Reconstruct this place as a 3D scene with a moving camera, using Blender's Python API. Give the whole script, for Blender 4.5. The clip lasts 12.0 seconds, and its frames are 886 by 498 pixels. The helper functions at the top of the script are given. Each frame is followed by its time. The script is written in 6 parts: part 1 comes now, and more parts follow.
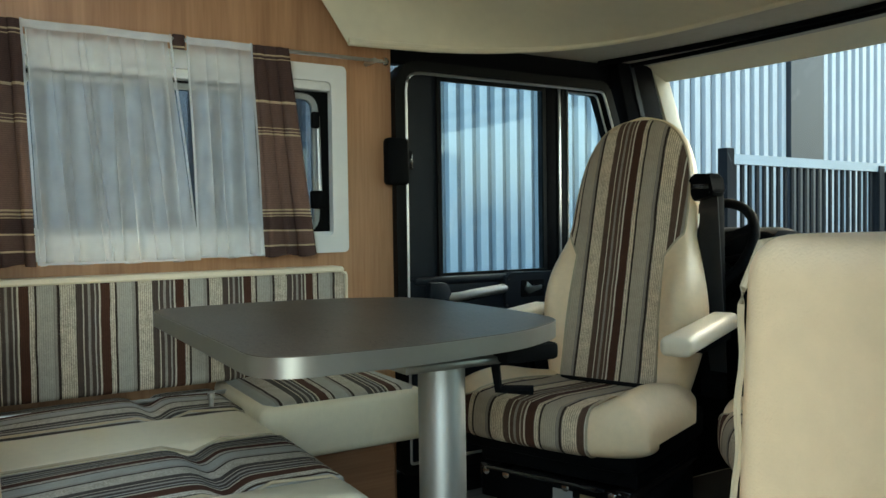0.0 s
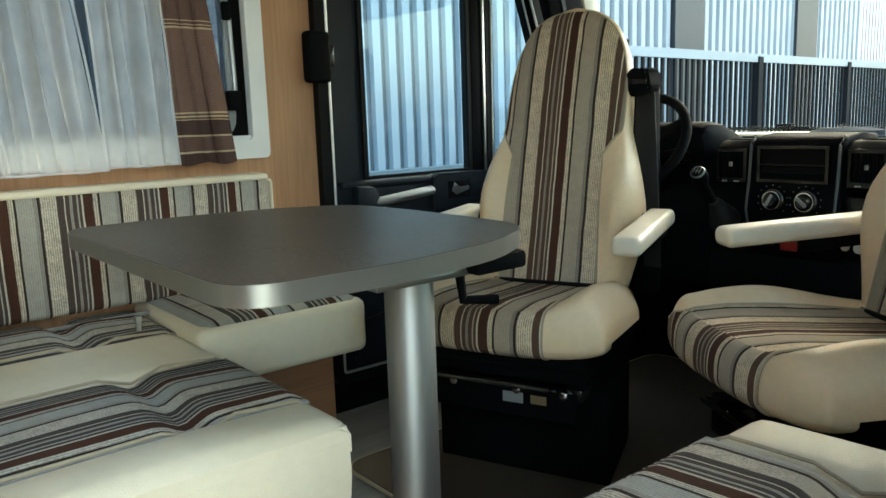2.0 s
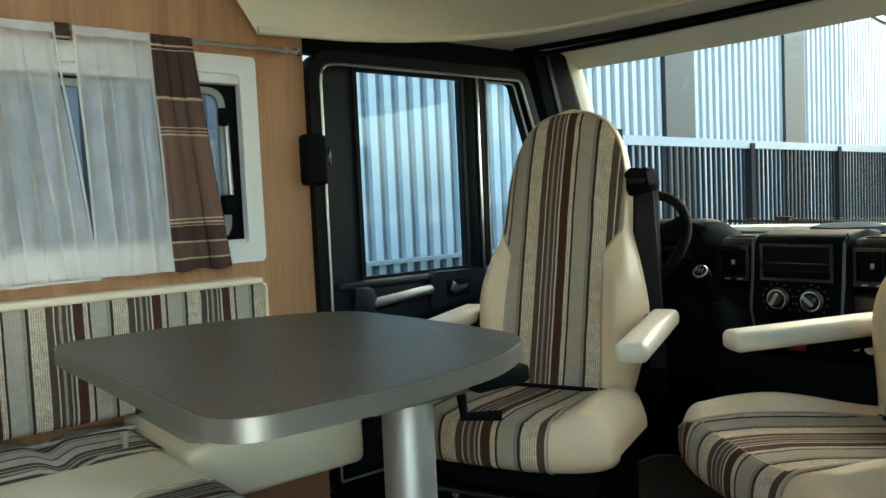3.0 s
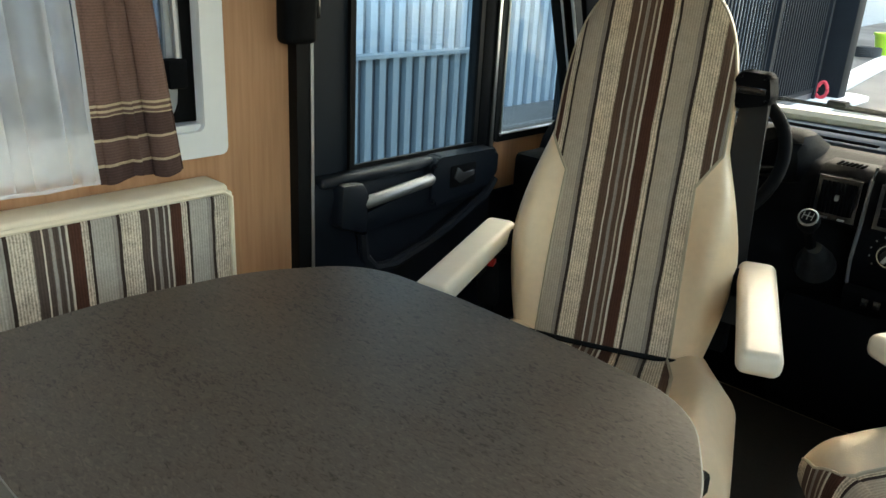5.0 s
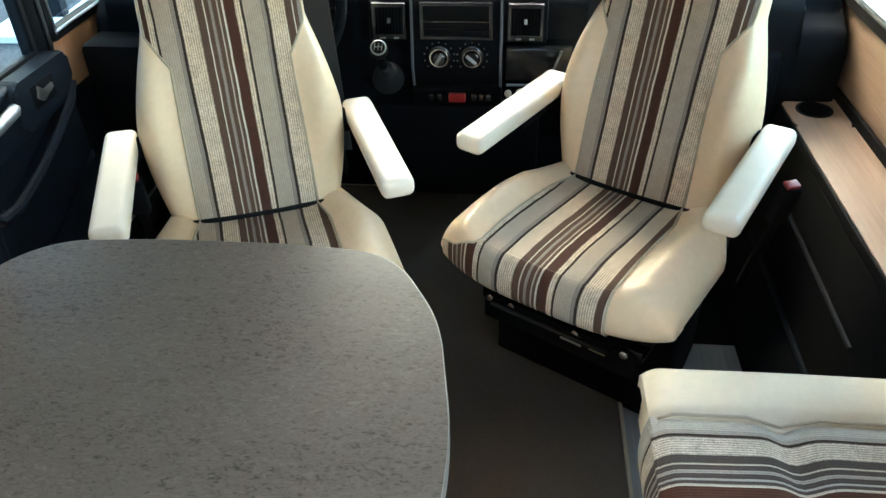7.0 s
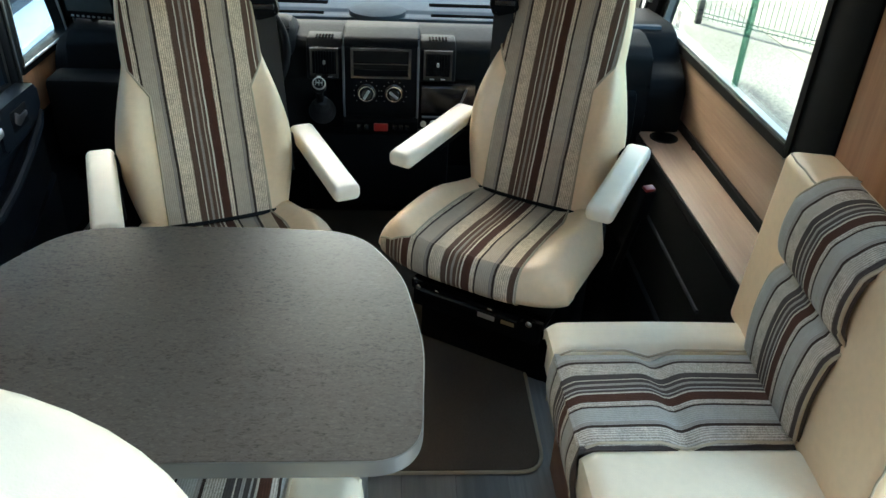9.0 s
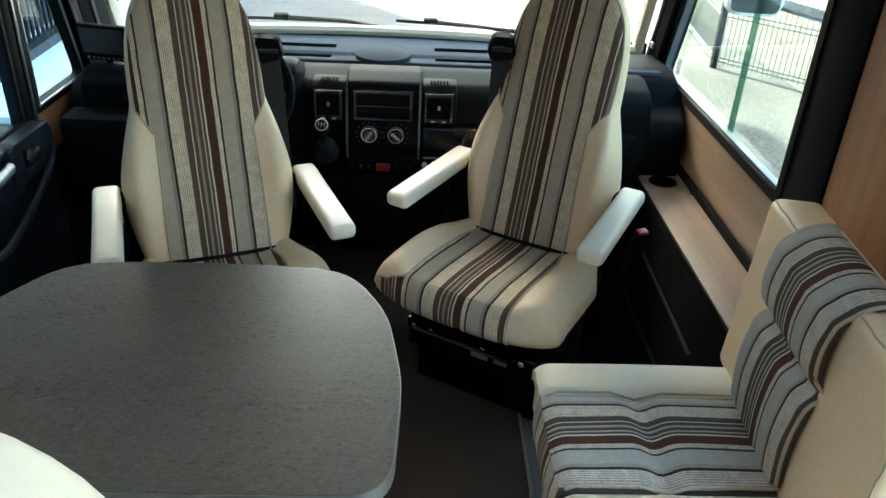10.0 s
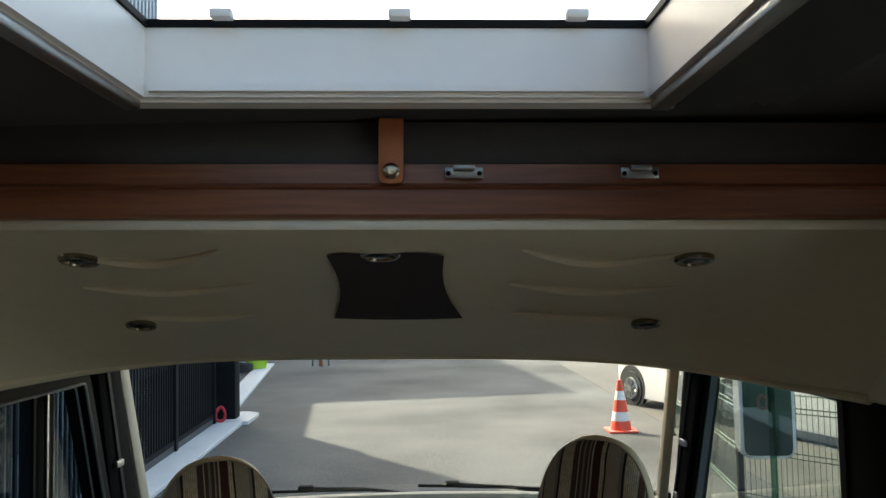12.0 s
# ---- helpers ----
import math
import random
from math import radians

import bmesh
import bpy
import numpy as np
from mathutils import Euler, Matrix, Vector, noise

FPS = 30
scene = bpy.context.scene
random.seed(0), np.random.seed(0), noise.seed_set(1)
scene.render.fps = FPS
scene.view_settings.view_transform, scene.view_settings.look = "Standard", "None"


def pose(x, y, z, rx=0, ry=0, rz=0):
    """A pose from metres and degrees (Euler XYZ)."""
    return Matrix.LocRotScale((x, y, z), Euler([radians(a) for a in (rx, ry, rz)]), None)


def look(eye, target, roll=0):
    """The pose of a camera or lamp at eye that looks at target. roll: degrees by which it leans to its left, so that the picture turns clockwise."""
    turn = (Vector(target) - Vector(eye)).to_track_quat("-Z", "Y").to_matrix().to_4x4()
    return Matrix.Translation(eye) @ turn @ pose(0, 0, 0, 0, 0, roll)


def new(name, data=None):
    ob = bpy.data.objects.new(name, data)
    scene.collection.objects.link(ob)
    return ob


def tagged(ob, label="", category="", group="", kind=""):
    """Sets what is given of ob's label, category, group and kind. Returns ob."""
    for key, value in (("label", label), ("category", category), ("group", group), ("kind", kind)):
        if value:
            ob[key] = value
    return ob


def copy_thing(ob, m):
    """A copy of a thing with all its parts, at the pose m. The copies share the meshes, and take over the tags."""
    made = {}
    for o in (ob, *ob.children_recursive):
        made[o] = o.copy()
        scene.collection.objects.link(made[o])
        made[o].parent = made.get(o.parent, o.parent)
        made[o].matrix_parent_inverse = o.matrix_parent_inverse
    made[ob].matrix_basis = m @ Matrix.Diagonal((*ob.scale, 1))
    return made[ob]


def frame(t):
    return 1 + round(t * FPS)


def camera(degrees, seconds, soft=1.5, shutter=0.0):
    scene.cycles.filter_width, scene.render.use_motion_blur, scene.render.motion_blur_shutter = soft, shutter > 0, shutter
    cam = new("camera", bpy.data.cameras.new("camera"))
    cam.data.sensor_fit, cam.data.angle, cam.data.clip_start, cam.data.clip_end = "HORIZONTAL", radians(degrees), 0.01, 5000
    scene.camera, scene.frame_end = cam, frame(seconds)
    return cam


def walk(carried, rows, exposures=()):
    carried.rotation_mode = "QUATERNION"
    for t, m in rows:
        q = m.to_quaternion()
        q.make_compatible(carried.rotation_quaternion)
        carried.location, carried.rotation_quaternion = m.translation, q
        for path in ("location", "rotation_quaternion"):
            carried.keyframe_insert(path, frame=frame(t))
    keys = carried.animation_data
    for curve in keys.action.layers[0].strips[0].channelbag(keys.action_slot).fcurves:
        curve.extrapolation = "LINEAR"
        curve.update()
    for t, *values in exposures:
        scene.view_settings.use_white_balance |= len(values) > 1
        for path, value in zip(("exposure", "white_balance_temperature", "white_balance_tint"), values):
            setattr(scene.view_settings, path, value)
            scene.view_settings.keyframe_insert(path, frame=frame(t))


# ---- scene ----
cam = camera(59.7, 12.0)
PATH = [
    (0, (-0.982, -1.142, 0.916), (0.044, 0.573, 0.857), -0.8),
    (0.5, (-1.029, -1.046, 0.906), (0.142, 0.568, 0.753), -1.9),
    (1, (-1.058, -0.971, 0.882), (0.146, 0.609, 0.645), -2.6),
    (1.5, (-1.031, -0.963, 0.878), (0.177, 0.593, 0.535), -2.6),
    (2, (-1.044, -0.986, 0.935), (0.202, 0.542, 0.601), -1.9),
    (2.5, (-1.062, -1.022, 0.988), (0.245, 0.481, 0.804), -2.1),
    (3, (-1.012, -0.949, 0.982), (0.259, 0.59, 0.862), -2.6),
    (3.2, (-0.990, -0.899, 1.034), (0.250, 0.653, 0.802), -1.3),
    (4.8, (-0.864, -0.396, 1.206), (0.37, 1.042, 0.566), 2.3),
    (5, (-0.828, -0.279, 1.228), (0.561, 0.979, 0.527), 3.2),
    (5.5, (-0.754, -0.112, 1.291), (0.904, 0.61, 0.438), 6.4),
    (6, (-0.757, -0.097, 1.261), (0.909, 0.289, 0.223), 10.1),
    (6.5, (-0.833, -0.164, 1.324), (0.848, 0.111, 0.277), 5.3),
    (6.7, (-0.913, -0.166, 1.403), (0.707, 0.087, 0.258), -0.6),
    (8.5, (-1.363, -0.033, 1.601), (0.259, -0.097, 0.433), 1.7),
    (9, (-1.442, -0.032, 1.585), (0.254, -0.162, 0.534), 2.9),
    (9.5, (-1.467, -0.081, 1.624), (0.266, -0.183, 0.631), 2.7),
    (10, (-1.471, -0.103, 1.609), (0.277, -0.178, 0.64), 2.9),
    (10.5, (-1.466, -0.1, 1.615), (0.356, -0.138, 0.79), 2.4),
    (11, (-1.48, -0.107, 1.638), (0.48, -0.103, 1.237), 0.5),
    (11.5, (-1.507, -0.088, 1.681), (0.493, -0.11, 1.679), -1.0),
    (12, (-1.504, -0.087, 1.686), (0.493, -0.11, 1.799), -1.2),
]
EXPOSURES = [(0, 3.4, 7500, -5), (1.5, 3.6, 7600, -3), (2.5, 3.75, 7500, -4), (3, 3.65, 7500, -5), (5, 3.85, 7800, 3), (5.5, 3.95, 7400, 3), (6, 4.6, 6950, 0), (6.5, 4.95, 6900, 0),
             (8.5, 4.45, 6650, -1), (9.5, 4.05, 6500, -3), (10, 3.95, 6500, -4), (10.5, 3.75, 6600, -4), (11, 3.78, 6800, -3), (11.2, 3.45, 7000, -3), (11.5, 2.7, 7000, -1), (12, 1.9, 7000, 3)]
walk(cam, [(t, look(eye, target, roll)) for t, eye, target, roll in PATH], EXPOSURES)

# ---- world, sun, exposure ----
world = bpy.data.worlds.new("sky")
scene.world = world
world.use_nodes = True
wn = world.node_tree.nodes
sky = wn.new("ShaderNodeTexSky")
sky.sky_type = 'NISHITA'
sky.sun_disc = False
sky.sun_elevation = radians(33)
sky.sun_rotation = radians(51)
sky.air_density, sky.dust_density = 1.0, 4.5
world.node_tree.links.new(sky.outputs[0], wn["Background"].inputs[0])
wn["Background"].inputs[1].default_value = 0.15
sun_data = bpy.data.lights.new("sun", 'SUN')
sun_data.energy, sun_data.angle, sun_data.color = 3.0, radians(0.6), (1.0, 0.92, 0.80)
sun = new("sun", sun_data)
sun.matrix_world = look((12, 10, 11.7), (0, 0.3, 1.65 - 0.6))
# area lamp added outside the open entrance doorway, a fill in place of daylight
door_data = bpy.data.lights.new("doorway_fill", 'AREA')
door_data.shape, door_data.size, door_data.size_y = 'RECTANGLE', 0.84, 1.8
door_data.energy, door_data.color = 1.3, (0.81, 0.93, 1.0)
door_light = new("doorway_fill", door_data)
door_light.matrix_world = look((-1.20, -1.42, 0.92), (-1.20, 0.0, 0.92))


# ---- materials ----
def mat(name, base, rough=0.5, metal=0.0, vary=0.12, scale=30.0, bump=0.0, bscale=200.0, spec=0.5, stretch=(1, 1, 1), coat=0.0, big=2.5):
    """A painted, moulded or leather surface: base colour with variation at two scales and a fine relief."""
    m = bpy.data.materials.new(name)
    m.use_nodes = True
    nt = m.node_tree
    n, l = nt.nodes, nt.links
    b = n["Principled BSDF"]
    co = n.new("ShaderNodeTexCoord")
    mp = n.new("ShaderNodeMapping")
    mp.inputs["Scale"].default_value = stretch
    l.new(co.outputs["Object"], mp.inputs[0])
    a, c = n.new("ShaderNodeTexNoise"), n.new("ShaderNodeTexNoise")
    a.inputs["Scale"].default_value, a.inputs["Detail"].default_value = scale, 6
    c.inputs["Scale"].default_value, c.inputs["Detail"].default_value = big, 3
    l.new(mp.outputs[0], a.inputs[0])
    l.new(mp.outputs[0], c.inputs[0])
    add = n.new("ShaderNodeMath")
    add.operation = 'ADD'
    l.new(a.outputs[0], add.inputs[0])
    l.new(c.outputs[0], add.inputs[1])
    ramp = n.new("ShaderNodeMapRange")
    ramp.inputs["From Min"].default_value, ramp.inputs["From Max"].default_value = 0.6, 1.4
    ramp.inputs["To Min"].default_value, ramp.inputs["To Max"].default_value = 1 - vary, 1 + vary
    l.new(add.outputs[0], ramp.inputs[0])
    mul = n.new("ShaderNodeVectorMath")
    mul.operation = 'SCALE'
    mul.inputs[0].default_value = base
    l.new(ramp.outputs[0], mul.inputs["Scale"])
    l.new(mul.outputs[0], b.inputs["Base Color"])
    b.inputs["Roughness"].default_value, b.inputs["Metallic"].default_value = rough, metal
    b.inputs["Specular IOR Level"].default_value = spec
    b.inputs["Coat Weight"].default_value = coat
    if bump:
        f = n.new("ShaderNodeTexNoise")
        f.inputs["Scale"].default_value, f.inputs["Detail"].default_value = bscale, 4
        l.new(mp.outputs[0], f.inputs[0])
        bp = n.new("ShaderNodeBump")
        bp.inputs["Strength"].default_value, bp.inputs["Distance"].default_value = bump, 0.002
        l.new(f.outputs[0], bp.inputs["Height"])
        l.new(bp.outputs[0], b.inputs["Normal"])
    return m


def wood_mat(name, dark, light, along="z", scale=1.0, rough=0.42, contrast=1.0):
    """Straight-grained foil veneer: long streaks along one axis, broad bands and fine pores."""
    m = bpy.data.materials.new(name)
    m.use_nodes = True
    n, l = m.node_tree.nodes, m.node_tree.links
    b = n["Principled BSDF"]
    co, mp = n.new("ShaderNodeTexCoord"), n.new("ShaderNodeMapping")
    s = [14 * scale] * 3
    s["xyz".index(along)] = 0.7 * scale
    mp.inputs["Scale"].default_value = s
    l.new(co.outputs["Object"], mp.inputs[0])
    a, c = n.new("ShaderNodeTexNoise"), n.new("ShaderNodeTexNoise")
    a.inputs["Scale"].default_value, a.inputs["Detail"].default_value, a.inputs["Distortion"].default_value = 1.0, 8, 0.5
    c.inputs["Scale"].default_value, c.inputs["Detail"].default_value = 9.0, 6
    l.new(mp.outputs[0], a.inputs[0])
    l.new(mp.outputs[0], c.inputs[0])
    mix = n.new("ShaderNodeMath")
    mix.operation = 'MULTIPLY_ADD'
    mix.inputs[1].default_value = 0.45
    l.new(c.outputs[0], mix.inputs[0])
    l.new(a.outputs[0], mix.inputs[2])
    r = n.new("ShaderNodeValToRGB")
    r.color_ramp.elements[0].position, r.color_ramp.elements[0].color = 0.72 - 0.22 * contrast, (*dark, 1)
    r.color_ramp.elements[1].position, r.color_ramp.elements[1].color = 0.72 + 0.2 * contrast, (*light, 1)
    l.new(mix.outputs[0], r.inputs[0])
    l.new(r.outputs[0], b.inputs["Base Color"])
    b.inputs["Roughness"].default_value = rough
    bp = n.new("ShaderNodeBump")
    bp.inputs["Strength"].default_value, bp.inputs["Distance"].default_value = 0.15, 0.001
    l.new(c.outputs[0], bp.inputs["Height"])
    l.new(bp.outputs[0], b.inputs["Normal"])
    return m


TAUPE, LINE, WEAVE, BROWN, PALE, RED = (0.41, 0.33, 0.245), (0.04, 0.026, 0.02), (0.58, 0.46, 0.325), (0.105, 0.060, 0.040), (0.60, 0.51, 0.38), (0.072, 0.029, 0.018)
SLATE = (0.27, 0.225, 0.18)
BANDS = [(0, TAUPE), (.165, SLATE), (.212, LINE), (.247, WEAVE), (.445, BROWN), (.53, PALE), (.545, BROWN), (.595, SLATE), (.63, BROWN), (.68, TAUPE), (.70, BROWN), (.735, PALE),
         (.76, RED), (.88, WEAVE), (.945, LINE), (.97, TAUPE)]
COOL, DUSK = (0.37, 0.375, 0.36), (0.060, 0.056, 0.054)


def stripe_mat(name, axis, start, width, cool=0.0):
    """Woven stripe upholstery: bands across one axis, a coarse weave in thread and relief."""
    m = bpy.data.materials.new(name)
    m.use_nodes = True
    n, l = m.node_tree.nodes, m.node_tree.links
    b = n["Principled BSDF"]
    co, sep = n.new("ShaderNodeTexCoord"), n.new("ShaderNodeSeparateXYZ")
    l.new(co.outputs["Object"], sep.inputs[0])
    wob = n.new("ShaderNodeTexNoise")
    wob.inputs["Scale"].default_value = 9.0
    l.new(co.outputs["Object"], wob.inputs[0])
    w1 = n.new("ShaderNodeMath")
    w1.operation = 'MULTIPLY_ADD'
    w1.inputs[1].default_value = 0.006
    l.new(wob.outputs[0], w1.inputs[0])
    l.new(sep.outputs["XYZ".index(axis.upper())], w1.inputs[2])
    sub, fr = n.new("ShaderNodeMath"), n.new("ShaderNodeMath")
    sub.operation = 'MULTIPLY_ADD'
    sub.inputs[1].default_value, sub.inputs[2].default_value = 1 / width, -start / width
    fr.operation = 'FRACT'
    l.new(w1.outputs[0], sub.inputs[0])
    l.new(sub.outputs[0], fr.inputs[0])
    r = n.new("ShaderNodeValToRGB")
    r.color_ramp.interpolation = 'CONSTANT'
    while len(r.color_ramp.elements) < len(BANDS):
        r.color_ramp.elements.new(1.0)
    for e, (p, c) in zip(r.color_ramp.elements, BANDS):
        e.position = p
        tint, k = {TAUPE: (COOL, cool), SLATE: (COOL, 0.5 * cool), WEAVE: (COOL, 0.7 * cool), BROWN: (DUSK, cool), PALE: (COOL, 0.4 * cool)}.get(c, (COOL, 0.0))
        e.color = (*(u * (1 - k) + v * k for u, v in zip(c, tint)), 1.0 if c == WEAVE else 0.4)
    l.new(fr.outputs[0], r.inputs[0])
    # threads: a fine grid, broken up by noise
    mp, wv = n.new("ShaderNodeMapping"), n.new("ShaderNodeTexWave")
    mp.inputs["Rotation"].default_value = {"x": (0, 0, 0), "y": (0, 0, math.pi / 2), "z": (0, math.pi / 2, 0)}[axis]
    l.new(co.outputs["Object"], mp.inputs[0])
    wv.inputs["Scale"].default_value, wv.inputs["Distortion"].default_value = 62.0, 0.6
    l.new(mp.outputs[0], wv.inputs[0])
    nz, nf = n.new("ShaderNodeTexNoise"), n.new("ShaderNodeTexNoise")
    nz.inputs["Scale"].default_value, nz.inputs["Detail"].default_value = 330.0, 2
    nf.inputs["Scale"].default_value, nf.inputs["Detail"].default_value = 45.0, 4
    l.new(co.outputs["Object"], nz.inputs[0])
    l.new(co.outputs["Object"], nf.inputs[0])
    m1, m2, m3 = n.new("ShaderNodeMath"), n.new("ShaderNodeMath"), n.new("ShaderNodeMath")
    m1.operation, m2.operation, m3.operation = 'MULTIPLY_ADD', 'MULTIPLY_ADD', 'ADD'
    m1.inputs[1].default_value, m2.inputs[1].default_value = 0.42, 0.5
    l.new(wv.outputs["Fac"], m1.inputs[0])
    l.new(nz.outputs[0], m1.inputs[2])
    l.new(nf.outputs[0], m2.inputs[0])
    l.new(m1.outputs[0], m2.inputs[2])
    l.new(m2.outputs[0], m3.inputs[0])
    m3.inputs[1].default_value = 0.0
    rg = n.new("ShaderNodeMapRange")
    rg.inputs["From Min"].default_value, rg.inputs["From Max"].default_value = 0.58, 1.34
    rg.inputs["To Min"].default_value, rg.inputs["To Max"].default_value = -0.6, 0.5
    l.new(m3.outputs[0], rg.inputs[0])
    amt = n.new("ShaderNodeMath")
    amt.operation = 'MULTIPLY_ADD'
    amt.inputs[2].default_value = 1.0
    l.new(rg.outputs[0], amt.inputs[0])
    l.new(r.outputs["Alpha"], amt.inputs[1])
    sc = n.new("ShaderNodeVectorMath")
    sc.operation = 'SCALE'
    l.new(r.outputs[0], sc.inputs[0])
    l.new(amt.outputs[0], sc.inputs["Scale"])
    l.new(sc.outputs[0], b.inputs["Base Color"])
    b.inputs["Roughness"].default_value, b.inputs["Specular IOR Level"].default_value = 0.9, 0.2
    bp = n.new("ShaderNodeBump")
    bp.inputs["Strength"].default_value, bp.inputs["Distance"].default_value = 0.5, 0.0015
    l.new(m3.outputs[0], bp.inputs["Height"])
    l.new(bp.outputs[0], b.inputs["Normal"])
    return m


def glass_mat(name, tint=(1, 1, 1), rough=0.0):
    """Thin flat glazing: clear view with a Fresnel reflection."""
    m = bpy.data.materials.new(name)
    m.use_nodes = True
    n, l = m.node_tree.nodes, m.node_tree.links
    n.remove(n["Principled BSDF"])
    t, g, mx, lw = n.new("ShaderNodeBsdfTransparent"), n.new("ShaderNodeBsdfGlossy"), n.new("ShaderNodeMixShader"), n.new("ShaderNodeLayerWeight")
    pw, fr = n.new("ShaderNodeMath"), n.new("ShaderNodeMath")
    lw.inputs[0].default_value = 0.5
    pw.operation, fr.operation = 'POWER', 'MULTIPLY_ADD'
    pw.inputs[1].default_value, fr.inputs[1].default_value, fr.inputs[2].default_value = 5.0, 0.85, 0.035
    l.new(lw.outputs["Facing"], pw.inputs[0])
    l.new(pw.outputs[0], fr.inputs[0])
    t.inputs[0].default_value = (*tint, 1)
    g.inputs["Roughness"].default_value = rough
    l.new(fr.outputs[0], mx.inputs[0])
    l.new(t.outputs[0], mx.inputs[1])
    l.new(g.outputs[0], mx.inputs[2])
    l.new(mx.outputs[0], n["Material Output"].inputs[0])
    return m


def sheer_mat(name):
    """Voile: threads that let most of the light through."""
    m = bpy.data.materials.new(name)
    m.use_nodes = True
    n, l = m.node_tree.nodes, m.node_tree.links
    n.remove(n["Principled BSDF"])
    t, d, tr = n.new("ShaderNodeBsdfTransparent"), n.new("ShaderNodeBsdfDiffuse"), n.new("ShaderNodeBsdfTranslucent")
    d.inputs[0].default_value, tr.inputs[0].default_value = (0.93, 0.93, 0.93, 1), (0.95, 0.95, 0.96, 1)
    m1, m2 = n.new("ShaderNodeMixShader"), n.new("ShaderNodeMixShader")
    m1.inputs[0].default_value = 0.15
    l.new(d.outputs[0], m1.inputs[1])
    l.new(tr.outputs[0], m1.inputs[2])
    nz, co, rg = n.new("ShaderNodeTexNoise"), n.new("ShaderNodeTexCoord"), n.new("ShaderNodeMapRange")
    nz.inputs["Scale"].default_value = 14.0
    l.new(co.outputs["Object"], nz.inputs[0])
    rg.inputs["To Min"].default_value, rg.inputs["To Max"].default_value = 0.28, 0.46
    l.new(nz.outputs[0], rg.inputs[0])
    l.new(rg.outputs[0], m2.inputs[0])
    l.new(t.outputs[0], m2.inputs[1])
    l.new(m1.outputs[0], m2.inputs[2])
    l.new(m2.outputs[0], n["Material Output"].inputs[0])
    return m


LEATHER = mat("cream_leather", (0.81, 0.605, 0.385), 0.42, vary=0.06, scale=60, bump=0.35, bscale=420)
LEATHER_PALE = mat("pale_leather", (0.78, 0.68, 0.51), 0.45, vary=0.05, scale=60, bump=0.35, bscale=420)
ARM = mat("armrest_vinyl", (0.80, 0.71, 0.56), 0.4, vary=0.05, bump=0.3, bscale=500)
PIPING = mat("seam", (0.42, 0.34, 0.23), 0.6)
WOOD = wood_mat("wall_veneer", (0.35, 0.168, 0.082), (0.53, 0.288, 0.155), "z")
WOOD_X = wood_mat("shelf_veneer", (0.185, 0.122, 0.086), (0.30, 0.215, 0.160), "x")
WOOD_DARK = wood_mat("red_walnut", (0.145, 0.047, 0.021), (0.32, 0.120, 0.056), "y", contrast=0.8)
WOOD_BASE = wood_mat("base_veneer", (0.24, 0.115, 0.06), (0.38, 0.2, 0.11), "x")
FLOOR = wood_mat("floor_vinyl", (0.13, 0.125, 0.12), (0.24, 0.23, 0.215), "x", 0.8, 0.5)
fn_, fl_ = FLOOR.node_tree.nodes, FLOOR.node_tree.links
inf, sca, rng_ = fn_.new("ShaderNodeObjectInfo"), fn_.new("ShaderNodeVectorMath"), fn_.new("ShaderNodeMapRange")
rng_.inputs["To Min"].default_value, rng_.inputs["To Max"].default_value = 0.75, 1.25
sca.operation = 'SCALE'
fl_.new(inf.outputs["Random"], rng_.inputs[0])
fl_.new(rng_.outputs[0], sca.inputs["Scale"])
fl_.new([x for x in fn_ if x.type == 'VALTORGB'][0].outputs[0], sca.inputs[0])
fl_.new(sca.outputs[0], fn_["Principled BSDF"].inputs["Base Color"])
BLACK = mat("black_plastic", (0.0030, 0.0033, 0.0040), 0.8, vary=0.15, bump=0.25, bscale=600, spec=0.09)
BLACK_GLOSS = mat("black_gloss", (0.012, 0.012, 0.013), 0.18)
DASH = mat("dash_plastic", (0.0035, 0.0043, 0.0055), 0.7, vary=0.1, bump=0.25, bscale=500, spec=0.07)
NAVY = mat("door_trim", (0.006, 0.009, 0.0135), 0.48, vary=0.1, bump=0.3, bscale=500, spec=0.22)
SLOT = mat("slot_black", (0.0015, 0.0016, 0.0018), 1.0, spec=0.0)
# Matte blue-grey: the sky's sheen on the black top is put into the colour.
DASH_TOP_SHEEN = mat("dash_top_sheen", (0.034, 0.046, 0.060), 0.92, vary=0.1, bump=0.2, bscale=500, spec=0.06)
RUBBER = mat("rubber_seal", (0.003, 0.003, 0.003), 0.6, spec=0.15)
WHITE = mat("white_plastic", (0.80, 0.79, 0.76), 0.4, vary=0.03)
SKYFRAME = mat("ivory_plastic", (0.86, 0.80, 0.75), 0.35, vary=0.02)
CREAM = mat("cream_moulding", (0.70, 0.63, 0.475), 0.45, vary=0.05, bump=0.15, bscale=300)
CREAM_DULL = mat("headliner", (0.40, 0.37, 0.31), 0.8, vary=0.08, bump=0.4, bscale=400)
GREY_CLOTH = mat("grey_lining", (0.062, 0.058, 0.054), 0.9, vary=0.1, bump=0.5, bscale=500)
ALU = mat("brushed_aluminium", (0.55, 0.55, 0.54), 0.34, 1.0, vary=0.08, scale=80, stretch=(1, 1, 0.05))
COLUMN = mat("satin_column", (0.34, 0.335, 0.32), 0.5, 0.9, vary=0.08, scale=80, stretch=(1, 1, 0.05))
ALU_EDGE = mat("silver_edge_band", (0.31, 0.31, 0.295), 0.38, 0.85, vary=0.06)
CHROME = mat("chrome", (0.75, 0.75, 0.76), 0.12, 1.0, vary=0.02)
BRONZE = mat("bronze_trim", (0.30, 0.26, 0.19), 0.25, 1.0, vary=0.05)
